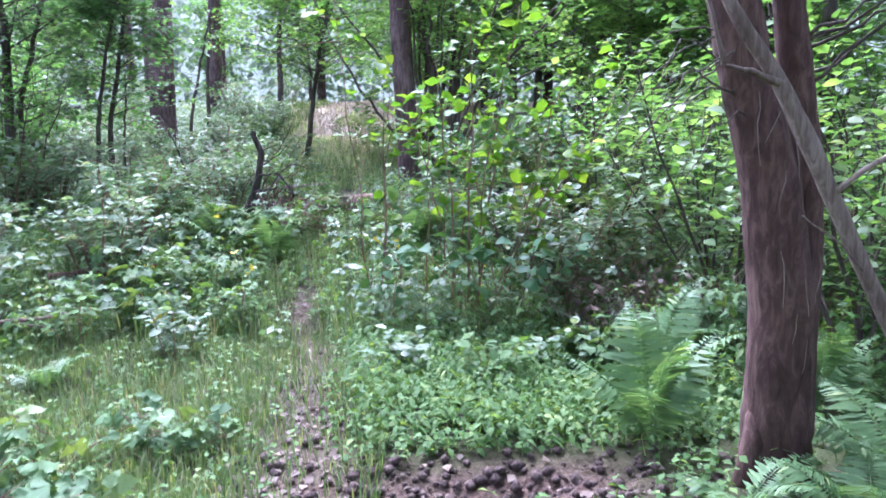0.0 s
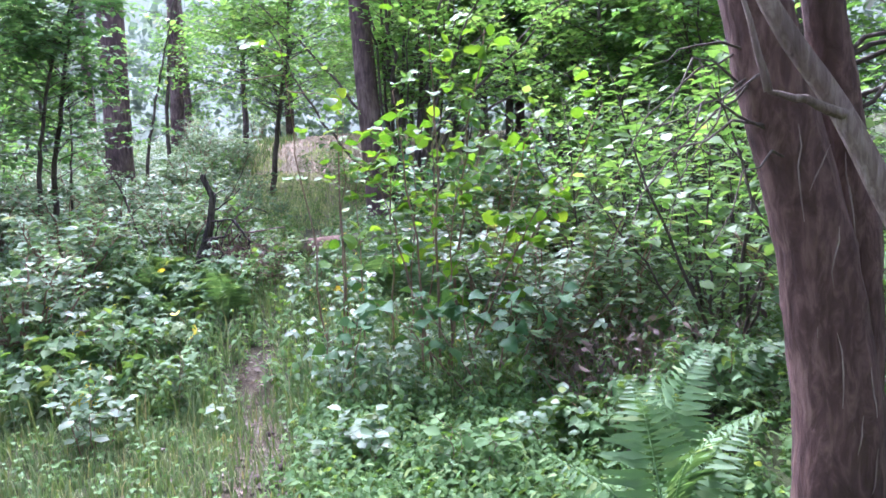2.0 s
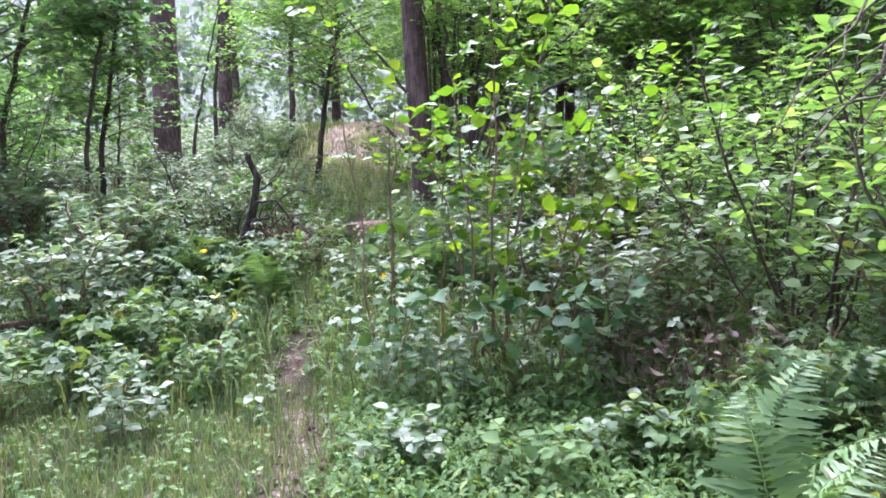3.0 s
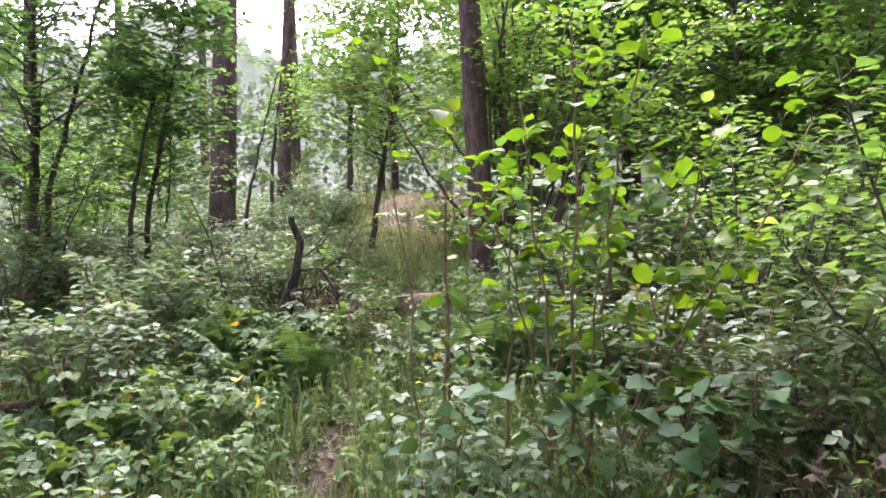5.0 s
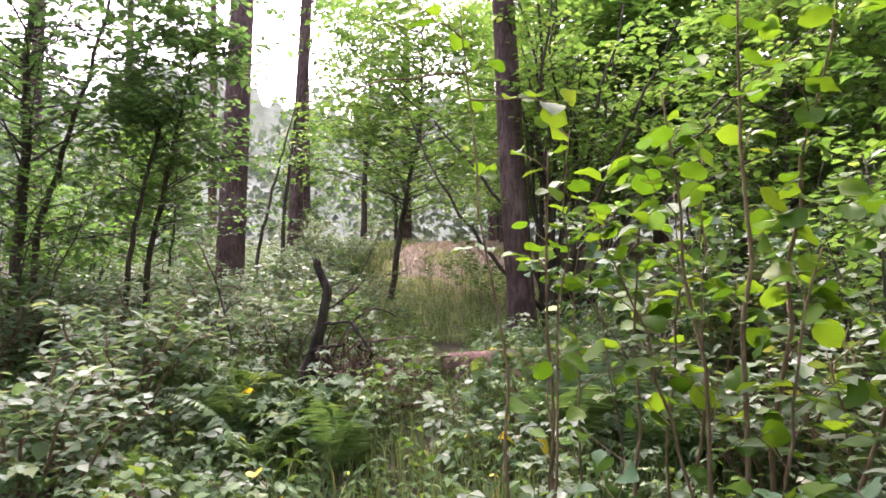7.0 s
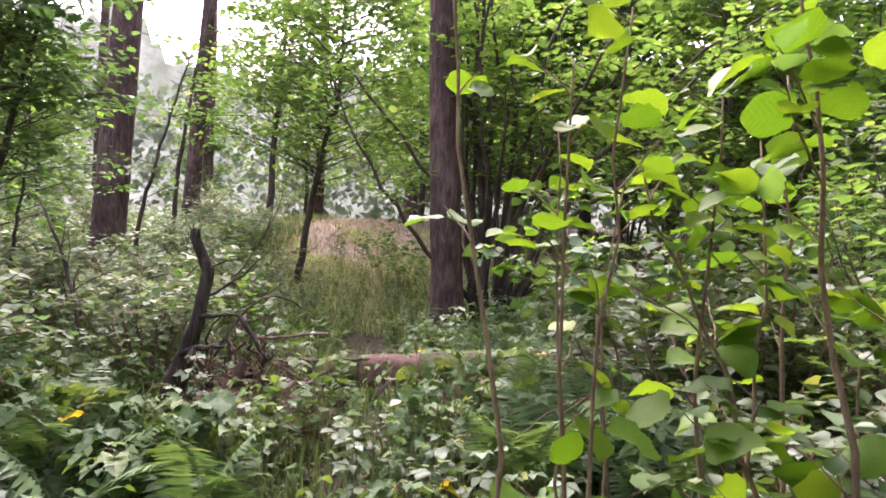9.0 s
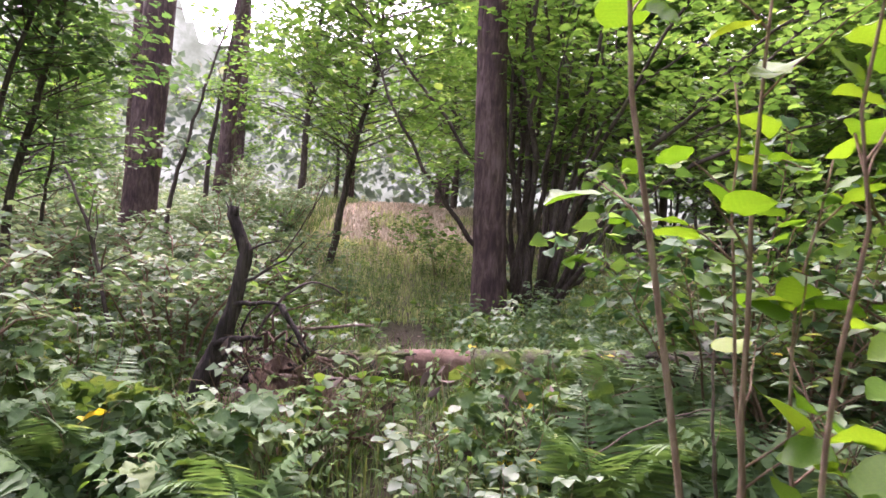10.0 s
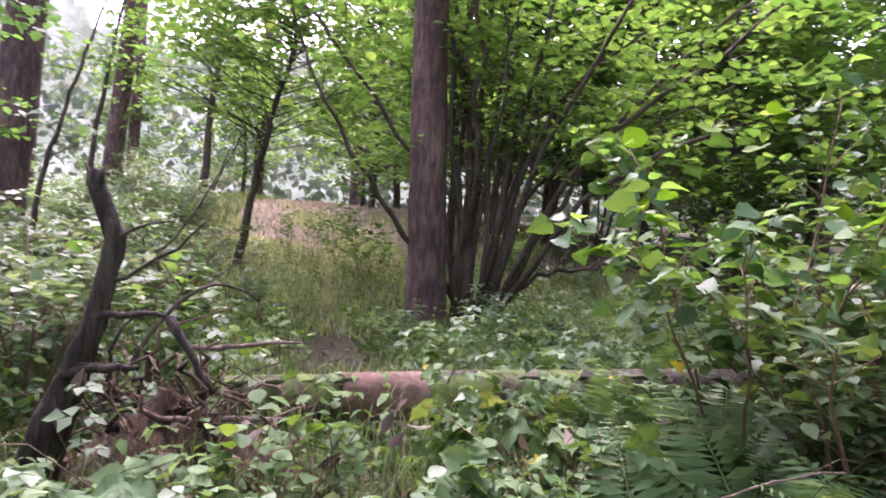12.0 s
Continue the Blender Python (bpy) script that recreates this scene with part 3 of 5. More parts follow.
# a coppiced hazel behind the big pine ------------------------------------------------------
def hazel_clump():
    rng = np.random.default_rng(31)
    o = np.array([0.0, 16.25, float(land(0.0, 16.25)) - 0.05])
    ob = thing("coppiced_hazel", o, "many-stemmed dark coppiced hazel fanning out beside a pine trunk", "tree")
    f, tw = Foliage(rng), Heap()

    def leafy(P, n, first, reach):
        for m in range(n):
            p, d = along(P, min(0.999, first + (1 - first) * (m + rng.random()) / n))
            b = rng.random() * 6.28
            Q = curve(rng, p, p + unit(np.array([math.cos(b), math.sin(b), 0.15]) + 0.3 * d) * reach * (0.6 + 0.6 * rng.random()), 5, 0.04, 0.05)
            tw.tube(Q, np.linspace(0.008, 0.002, 5), 3)
            f.spray(Q, 9, 0.15)

    # the stems stand close at the foot and fan out, most of them to the east
    for k in range(15):
        u = (k + 0.5 * rng.random()) / 15
        foot = (-0.42 + 0.5 * u, 0.14 * rng.normal(), 0)
        H = 6.4 - 1.8 * u + 0.6 * rng.normal()
        slope = -0.06 + 0.31 * u ** 1.5 + 0.04 * rng.normal()
        P = curve(rng, foot, (foot[0] + slope * H, 0.6 * rng.normal(), H), 11, 0.03, 0.05)
        r = 0.036 + 0.03 * rng.random()
        part("stem", Heap().tube(P, np.linspace(r, r * 0.25, 11), 8, 0.06, rng).mesh("stem", BARK_DARK, True), ob)
        leafy(P, 14, 0.45, 0.95)
    # long limbs reaching over to both sides
    for way in (((-0.2, 0, 0.1), (-1.2, -0.5, 1.3), (-1.75, -0.6, 2.0), (-2.4, -0.6, 3.1), (-2.9, -0.6, 4.2)), ((-0.2, 0.1, 0.1), (-0.8, 0.4, 2.0), (-2.2, 0.5, 3.9), (-3.3, 0.4, 5.0)),
                ((0.0, 0, 0.1), (0.35, -0.2, 1.9), (0.72, -0.3, 3.0), (1.35, -0.4, 3.7), (2.2, -0.5, 4.3)), ((0.05, 0, 0.1), (0.42, -0.2, 1.8), (1.1, -0.4, 2.6), (1.85, -0.6, 2.75), (3.0, -0.9, 3.4)),
                ((0.1, 0, 0.1), (0.45, -0.2, 0.62), (0.9, -0.3, 0.85), (1.4, -0.4, 0.92), (2.1, -0.6, 1.3)), ((0.05, 0, 0.1), (0.9, -1.0, 2.2), (1.9, -1.8, 3.1), (3.2, -2.2, 4.2)),
                ((0.1, 0, 0.1), (1.0, -1.3, 1.8), (2.0, -2.3, 2.4), (3.0, -3.0, 2.7)), ((0.1, 0, 0.1), (1.4, -0.3, 2.6), (3.0, -0.6, 4.4), (4.6, -0.8, 5.4)), ((0.0, 0, 0.1), (0.6, -0.8, 2.6), (1.2, -1.7, 3.9), (1.7, -2.2, 4.9))):
        K = np.array(way)
        t0 = np.linspace(0, 1, len(K))
        P = np.stack([np.interp(np.linspace(0, 1, 14), t0, K[:, c]) for c in range(3)], 1)
        P[1:-1] += rng.normal(size=(12, 3)) * 0.025
        part("limb", Heap().tube(P, np.linspace(0.048, 0.012, 14), 7, 0.05, rng).mesh("limb", BARK_DARK, True), ob)
        leafy(P, 26, 0.35, 0.9)
    f.keep(lambda p: p[2] > 1.25)
    part("twig_work", tw.mesh("twig_work", BARK_DARK), ob)
    part("foliage", f.mesh("foliage", LEAF_S, HAZEL), ob)


hazel_clump()


def young_tree(name, foot, path, r0, crown_from, twigs, reach, leaf, per, mat, shape, bark, label, seed, test=None):
    """One slim trunk through the given points, with side limbs and a loose leafy crown."""
    rng = np.random.default_rng(seed)
    o = np.array([foot[0], foot[1], float(land(*foot)) - 0.05])
    ob = thing(name, o, label, "tree")
    P = np.array([(0, 0, 0)] + [np.array(p) - o for p in path])
    n = 24
    t0 = np.concatenate([[0], np.cumsum(np.linalg.norm(np.diff(P, axis=0), axis=1))])
    Q = np.stack([np.interp(np.linspace(0, t0[-1], n), t0, P[:, k]) for k in range(3)], 1)
    Q[1:-1] += rng.normal(size=(n - 2, 3)) * 0.012
    part("trunk", Heap().tube(Q, np.linspace(r0, r0 * 0.2, n), 10, 0.05, rng).mesh("trunk", bark, True), ob)
    f, tw = Foliage(rng), Heap()
    for m in range(twigs):
        t = crown_from + (1 - crown_from) * (m + rng.random()) / twigs
        p, d = along(Q, min(t, 0.999))
        b = rng.random() * 6.28
        L = reach * (0.45 + 0.7 * rng.random()) * (1.2 - 0.6 * (t - crown_from) / (1 - crown_from))
        B = curve(rng, p, p + unit(np.array([math.cos(b), math.sin(b), 0.2 + 0.3 * rng.random()])) * L, 7, 0.04, 0.06)
        tw.tube(B, np.linspace(r0 * 0.22, 0.003, 7), 3)
        for k in range(6):
            s, e = along(B, 0.25 + 0.75 * rng.random())
            C = curve(rng, s, s + unit(e + rng.normal(size=3) * np.array([0.9, 0.9, 0.25])) * 0.45 * reach, 4, 0, 0.05)
            tw.tube(C, np.linspace(0.004, 0.0015, 4), 3)
            f.spray(C, per, leaf)
    if test:
        f.keep(lambda p: test(p + o))
    part("limb_work", tw.mesh("limb_work", bark), ob)
    part("foliage", f.mesh("foliage", shape, mat), ob)
    return ob


young_tree("sapling_tree", (-3.9, 19.3), [(-3.82, 19.3, 1.9), (-3.65, 19.3, 3.1), (-3.46, 19.3, 4.2), (-3.15, 19.3, 5.4), (-3.05, 19.3, 8.4)], 0.075, 0.3, 120, 2.6, 0.15, 9, HAZEL, LEAF_S, BARK_DARK, "slender dark-barked sapling before a dry grassy bank", 51)
young_tree("young_oak", (-7.65, 12.0), [(-7.6, 12, 1.9), (-7.5, 12, 3.4), (-7.55, 12, 5.0), (-7.4, 12, 7.5)], 0.1, 0.22, 64, 2.1, 0.14, 6, OAK, LEAF_OAK, BARK_DARK, "young oak with dark stem and lobed leaves", 52)
young_tree("young_oak", (-7.75, 12.4), [(-7.6, 12.4, 2.6), (-7.2, 12.4, 3.8), (-6.7, 12.4, 5.4), (-6.3, 12.4, 7.0)], 0.06, 0.26, 48, 1.9, 0.14, 6, OAK, LEAF_OAK, BARK_DARK, "leaning young oak with lobed leaves", 53)
young_tree("young_oak", (-6.6, 13.4), [(-6.5, 13.4, 2.2), (-6.2, 13.4, 3.6), (-5.9, 13.4, 5.0), (-5.7, 13.4, 6.2)], 0.06, 0.24, 46, 1.4, 0.14, 7, OAK, LEAF_OAK, BARK_DARK, "young oak with drooping leafy boughs by a pine", 54)
young_tree("dead_birch", (-6.6, 17.5), [(-6.4, 17.5, 2.6), (-6.1, 17.5, 4.0), (-5.5, 17.5, 6.0)], 0.05, 0.35, 9, 0.9, 0.09, 2, FAR, LEAF_S, BARK_DARK, "thin half-bare dark tree with few leaves", 55)
young_tree("dead_birch", (-7.6, 22.0), [(-7.5, 22, 4.2), (-7.2, 22, 6.6), (-6.6, 22, 9.4)], 0.07, 0.35, 9, 1.3, 0.1, 2, FAR, LEAF_S, BARK_DARK, "thin half-bare dark tree with few leaves", 56)


first = young_tree("broadleaf_tree", (3.4, 25.5), [(3.5, 25.5, 5.0), (3.3, 25.6, 8.0), (3.4, 25.5, 12.5)], 0.16, 0.12, 80, 3.2, 0.27, 11, FAR, LEAF_XS, BARK_DARK, "leafy broadleaf tree in the woods beyond the bank", 57)
second = young_tree("broadleaf_tree", (8.0, 21.0), [(8.1, 21.0, 4.0), (7.8, 21.0, 7.0), (8.0, 21.0, 11.0)], 0.14, 0.12, 76, 2.9, 0.25, 11, HAZEL, LEAF_XS, BARK_DARK, "leafy broadleaf tree in the thicket", 58)
for k, (x, y, s) in enumerate([(12, 26, 1.1), (6.2, 31, 1.1), (1.6, 27.5, 0.95), (5.0, 19.0, 0.75), (7.2, 15.5, 0.8), (0.4, 24.0, 0.9), (5.6, 24.0, 1.0), (-0.6, 34.0, 1.1), (3.0, 30.0, 1.1), (9.0, 27.0, 1.1), (-1.6, 30.5, 0.85), (-2.0, 38, 0.8), (12.5, 17, 1.0), (14, 10, 1.1), (9.5, 6, 1.0), (-7.0, 36, 0.72), (-13.0, 40, 0.62), (-18, 32, 0.75), (-19, 24, 0.8), (-16, 16, 0.9), (-15, 5, 1.0), (10, -6, 1.0), (-8, -8, 1.0), (1, -12, 1.0), (-22, 40, 0.7), (-14.5, 28, 0.6)]):
    copy_thing((first, second)[k % 2], pose(x, y, float(land(x, y)) - 0.05, 0, 0, 77 * k) @ Matrix.Scale(s, 4))


# high crowns out of view, added to shade the trail's first half
roof = young_tree("added_shade_tree", (5.2, 3.2), [(5.1, 3.2, 4.0), (4.8, 3.2, 8.0), (4.5, 3.2, 13.0)], 0.17, 0.52, 60, 3.4, 0.3, 9, FAR, LEAF_XS, BARK_DARK, "unseen tall broadleaf tree, added so its high crown shades the trail", 67)
for k, (x, y, s) in enumerate([(4.6, -1.5, 1.0), (-5.5, -2.0, 1.05), (6.3, 8.6, 1.05), (-1.5, -4.5, 1.0), (7.5, 13.5, 1.0), (2.6, -3.4, 0.95), (8.5, 3.5, 1.1)]):
    copy_thing(roof, pose(x, y, float(land(x, y)) - 0.05, 0, 0, 67 * k + 20) @ Matrix.Scale(s, 4))


young_tree("young_oak", (-6.5, 12.7), [(-6.4, 12.7, 2.2), (-6.15, 12.8, 3.6), (-5.8, 12.9, 4.7), (-5.4, 13.0, 5.6)], 0.05, 0.5, 32, 1.3, 0.15, 8, OAK, LEAF_OAK, BARK_DARK, "leaning young oak with dense dark lobed leaves", 59)
young_tree("birch_tree", (-6.4, 27.0), [(-6.4, 27.0, 5.5), (-6.2, 27.0, 8.0), (-6.0, 27.0, 12.0)], 0.12, 0.3, 64, 2.5, 0.2, 9, FAR, LEAF_S, BARK_DARK, "slim leafy tree on the grassy bank", 60)
young_tree("young_tree", (-6.7, 14.2), [(-6.65, 14.2, 1.8), (-6.5, 14.2, 3.2), (-6.55, 14.2, 4.6)], 0.03, 0.3, 24, 1.1, 0.13, 6, FAR, LEAF_S, BARK_DARK, "young leafy tree among pale brambles", 66)


# the blackened snag, its roots and the fallen wood --------------------------------------------
def snag():
    rng = np.random.default_rng(61)
    o = np.array([-3.0, 10.3, float(land(-3.0, 10.3))])
    ob = thing("dead_snag", o, "blackened crooked dead stump with a broken top and bare side branches", "tree stump")
    P = np.array([(-3.1, 10.32, o[2] - 0.1), (-2.94, 10.3, 0.8), (-2.88, 10.3, 0.98), (-2.8, 10.3, 1.25), (-2.77, 10.3, 1.45), (-2.74, 10.3, 1.6), (-2.79, 10.3, 1.72), (-2.85, 10.3, 1.85), (-2.85, 10.3, 1.92)]) - o
    part("trunk", trunk_mesh("trunk", P, [0.11, 0.085, 0.066, 0.052, 0.046, 0.046, 0.042, 0.04, 0.025], CHARRED, 12, 0.09, rng, 34), ob)
    for k in range(6):
        p = np.array([-2.85 + 0.03 * rng.normal(), 10.3 + 0.03 * rng.normal(), 1.85]) - o
        part("splinter", Heap().tube([p, p + np.array([0, 0, 0.05]), p + np.array([0.01 * rng.normal(), 0, 0.06 + 0.07 * rng.random()])], [0.014, 0.01, 0.001], 5).mesh("splinter", CHARRED), ob)
    for s, e, r, sag in (((-2.71, 10.28, 1.62), (-2.48, 10.22, 1.7), 0.013, 0.05), ((-2.55, 10.25, 1.56), (-2.23, 10.15, 2.05), 0.01, -0.1), ((-2.72, 10.27, 1.42), (-2.3, 10.1, 1.7), 0.016, -0.06), ((-2.5, 10.2, 1.52), (-2.38, 10.12, 1.38), 0.008, 0.0), ((-2.75, 10.3, 1.4), (-2.37, 10.2, 1.53), 0.008, 0.04),
                         ((-2.83, 10.27, 1.24), (-2.45, 10.2, 1.27), 0.03, 0.08), ((-2.45, 10.2, 1.27), (-2.23, 10.15, 0.95), 0.034, 0.03), ((-2.9, 10.25, 0.98), (-2.55, 10.15, 1.05), 0.04, 0.06), ((-2.3, 10.17, 1.85), (-2.15, 10.1, 2.2), 0.006, 0)):
        part("side_branch", Heap().tube(curve(rng, np.array(s) - o, np.array(e) - o, 8, sag, 0.06), np.linspace(r * 0.7, r * 0.3, 8), 7, 0.06, rng).mesh("side_branch", CHARRED if r > 0.012 else BARK_DARK, True), ob)


snag()


def root_plate():
    rng = np.random.default_rng(62)
    o = np.array([-2.55, 10.65, float(land(-2.55, 10.65))])
    ob = thing("rotten_root_plate", o, "heap of rotten brown roots and broken wood beside a blackened snag", "stump")
    h = Heap()
    u, v = np.meshgrid(np.linspace(0, 6.283, 26), np.linspace(0, 1, 10), indexing="ij")
    r = (1 - v ** 1.6) * (0.62 + 0.16 * np.sin(3 * u + 1) + 0.1 * rng.normal(size=u.shape))
    zz = -0.05 + 0.4 * v * (1 + 0.25 * np.sin(2 * u)) + 0.04 * rng.normal(size=u.shape)
    V = np.stack([r * np.cos(u), 0.6 * r * np.sin(u), zz], -1).reshape(-1, 3)
    a, b = np.meshgrid(np.arange(25), np.arange(9), indexing="ij")
    q = (a * 10 + b).ravel()
    h.add(V, np.concatenate([np.stack([q, q + 10, q + 11], 1), np.stack([q, q + 11, q + 1], 1)]))
    part("mound", h.mesh("mound", ROT, False), ob)
    for k in range(80):
        a0 = rng.random() * 6.28
        p = np.array([0.3 * math.cos(a0), 0.2 * math.sin(a0), 0.15 + 0.35 * rng.random()])
        q = p + np.array([0.34 * rng.normal(), -0.12 + 0.25 * rng.normal(), 0.02 + 0.24 * rng.normal()])
        part("root", Heap().tube(curve(rng, p, q, 7, 0.08, 0.3), np.linspace(0.013, 0.003, 7) * (0.3 + 1.2 * rng.random() ** 2), 6, 0.1, rng).mesh("root", ROT if k % 3 else CHARRED, True), ob)


root_plate()


def log():
    rng = np.random.default_rng(63)
    o = np.array([-1.2, 11.55, 0.73])
    ob = thing("fallen_log", o, "fallen mossy log with a bare reddish stretch lying across the trail", "log")
    line = lambda x: np.array([x, 11.55 + 0.06 * (x + 1.2) + 0.015 * math.sin(3 * x), 0.73 + 0.055 * (x + 1.2)])
    rad = lambda x: 0.16 - 0.014 * (x + 1.2)
    for name, a, b, mat, grow, text in (("bark", -2.45, -1.7, LOGBARK, 0.9, "dark mossy bark"), ("bare_wood", -1.7, -1.12, LOGWOOD, 0.95, "bare smooth reddish wood"), ("bark", -1.14, 3.6, LOGBARK, 1.05, "mossy flaking bark")):
        xs = np.linspace(a, b, 16 if b - a < 2 else 50)
        part(name, Heap().tube([line(x) - o for x in xs], [rad(x) * grow for x in xs], 18, 0.035, rng).mesh(name, mat, True), ob, text)
    for k in range(14):
        x = -2.6 + 1.0 * rng.random() if k % 2 else -0.9 + 1.2 * rng.random()
        p = line(x) - o + np.array([0, -rad(x) * 0.6, rad(x) * 0.75])
        part("bark_flake", Heap().tube(curve(rng, p, p + np.array([0.1 + 0.15 * rng.random(), 0.02 * rng.normal(), 0.015]), 5, 0, 0.1), [0.004, 0.016, 0.02, 0.015, 0.004], 5).mesh("bark_flake", LOGBARK), ob)


log()


def stick(name, a, b, r, mat, label, seed, sag=0.0, forks=2, category="branch", group="fallen branches"):
    rng = np.random.default_rng(seed)
    ob = thing(name, a, label, category, group)
    P = curve(rng, (0, 0, 0), np.array(b) - np.array(a), 12, sag, 0.03)
    part("main_branch", Heap().tube(P, np.linspace(r, r * 0.5, 12), 8, 0.08, rng).mesh("main_branch", mat, True), ob)
    for k in range(forks):
        p, d = along(P, 0.3 + 0.6 * rng.random())
        part("twig", Heap().tube(curve(rng, p, p + (d + rng.normal(size=3) * 0.6) * 0.25, 5, 0, 0.08), np.linspace(r * 0.4, r * 0.12, 5), 5).mesh("twig", mat, True), ob)


stick("fallen_branch", (-2.75, 10.05, 0.56), (-1.75, 9.95, 0.5), 0.05, ROT, "rotten split branch lying in the undergrowth", 71, 0.0, 3)
stick("fallen_branch", (-2.6, 10.5, 0.75), (-1.9, 10.9, 0.68), 0.022, BARK_GREY, "thin grey fallen branch before a log", 72, 0.02, 3)
stick("fallen_branch", (-2.6, 11.0, 1.05), (-1.95, 11.2, 1.08), 0.016, BARK_GREY, "pale broken branch on a heap of roots", 73, 0.0, 2)
stick("arched_branch", (-2.95, 11.2, 0.85), (-2.25, 11.4, 1.3), 0.014, BARK_DARK, "thin dead branch arched over the undergrowth", 74, 0.32, 2)
stick("leaning_stick", (-0.02, 8.95, 0.15), (-0.2, 8.6, 1.43), 0.011, BARK_GREY, "pale dry stick leaning among ferns", 75, 0.0, 1)
stick("fallen_branch", (-4.6, 5.6, 0.05), (-3.4, 6.2, 0.12), 0.03, BARK_GREY, "pale fallen branch in the grass", 76, 0.0, 3)
stick("fallen_branch", (-4.4, 7.4, 0.25), (-3.2, 7.8, 0.32), 0.05, ROT, "rotten log piece among brambles", 77, 0.0, 2)
stick("dead_twig_stem", (-4.05, 11.4, 0.5), (-4.75, 11.5, 2.25), 0.022, BARK_DARK, "bare crooked dead stem standing among brambles", 78, 0.02, 4, "stem", "bare standing stems")
stick("dead_twig_stem", (-2.35, 3.1, 0.0), (-2.9, 3.0, 0.28), 0.02, BARK_DARK, "dark broken stick lying in the grass", 79, 0.0, 1)
stick("leaning_stick", (-0.55, 9.7, 0.4), (0.05, 9.2, 0.95), 0.007, BARK_GREY, "dry bent bracken stalk", 80, 0.1, 1)


# the hazel bush with broad bright leaves -----------------------------------------------------------
def hero_leaf_mesh(name, mat, shape, seed):
    rng = np.random.default_rng(seed)
    V, T = shape
    V = V.copy()
    V[:, 2] += 0.07 * np.sin(V[:, 0] * 5 + seed * 1.7) * (np.abs(V[:, 1]) > 0.05) + 0.02 * rng.normal(size=len(V)) * (np.abs(V[:, 1]) > 0.05)
    stalk = Heap().add(V, T).tube([(-0.22, 0, 0.03), (-0.1, 0, 0.0), (0.02, 0, 0.0)], [0.012, 0.012, 0.008], 4)
    return stalk.mesh(name, mat, True)


ROUND = blade_shape([0.2, 0.33, 0.42, 0.455, 0.46, 0.44, 0.37, 0.25, 0.1], 0.22, 0.2, 0.03, even=False)
BRIGHT_LEAVES = [hero_leaf_mesh("leaf", HAZEL_BIG, ROUND, s) for s in (1, 2, 3, 4, 9, 10)]
SHADE_LEAVES = [hero_leaf_mesh("leaf", DULL_BIG, LEAF_L, s) for s in (5, 6, 7)]
THREE_BIG = trefoil(blade_shape([0.2, 0.32, 0.38, 0.41, 0.4, 0.36, 0.3, 0.22, 0.13, 0.06], 0.32, 0.35, 0.09))
BRAMBLE_LEAVES = [hero_leaf_mesh("leaf", BRAMBLE_BIG, THREE_BIG, s) for s in (11, 12, 13)]
YELLOW_LEAF = hero_leaf_mesh("leaf", YELLOW, LEAF_L, 8)


def leaf_pose(p, axis, normal, size):
    x = Vector(axis).normalized()
    z = Vector(normal)
    z = (z - z.dot(x) * x).normalized()
    y = z.cross(x)
    return Matrix(((x.x * size, y.x * size, z.x * size, p[0]), (x.y * size, y.y * size, z.y * size, p[1]), (x.z * size, y.z * size, z.z * size, p[2]), (0, 0, 0, 1)))


def hang_leaves(ob, rng, P, count, size, kinds, origin, first=0.2, tilt=0.45):
    for k in range(count):
        p, d = along(P, min(0.999, first + (1 - first) * (k + 0.5 * rng.random()) / count))
        side = np.array([-d[1], d[0], 0.0]); side = side / (np.linalg.norm(side) + 1e-6) * (1 if k % 2 else -1)
        a = unit(0.5 * d * np.array([1, 1, 0.3]) + side + rng.normal(size=3) * 0.35 + np.array([0, 0, -0.15]))
        s = size * (0.65 + 0.6 * rng.random())
        q = p + a * s * 0.22
        if q[2] + origin[2] < 2.7 and trail_gap(np.array(q[0] + origin[0]), np.array(q[1] + origin[1])) < 0.45:
            continue
        part("leaf", kinds[int(rng.integers(len(kinds)))], ob, at=leaf_pose(q, a, np.array([0, 0, 1.0]) + rng.normal(size=3) * tilt, s))


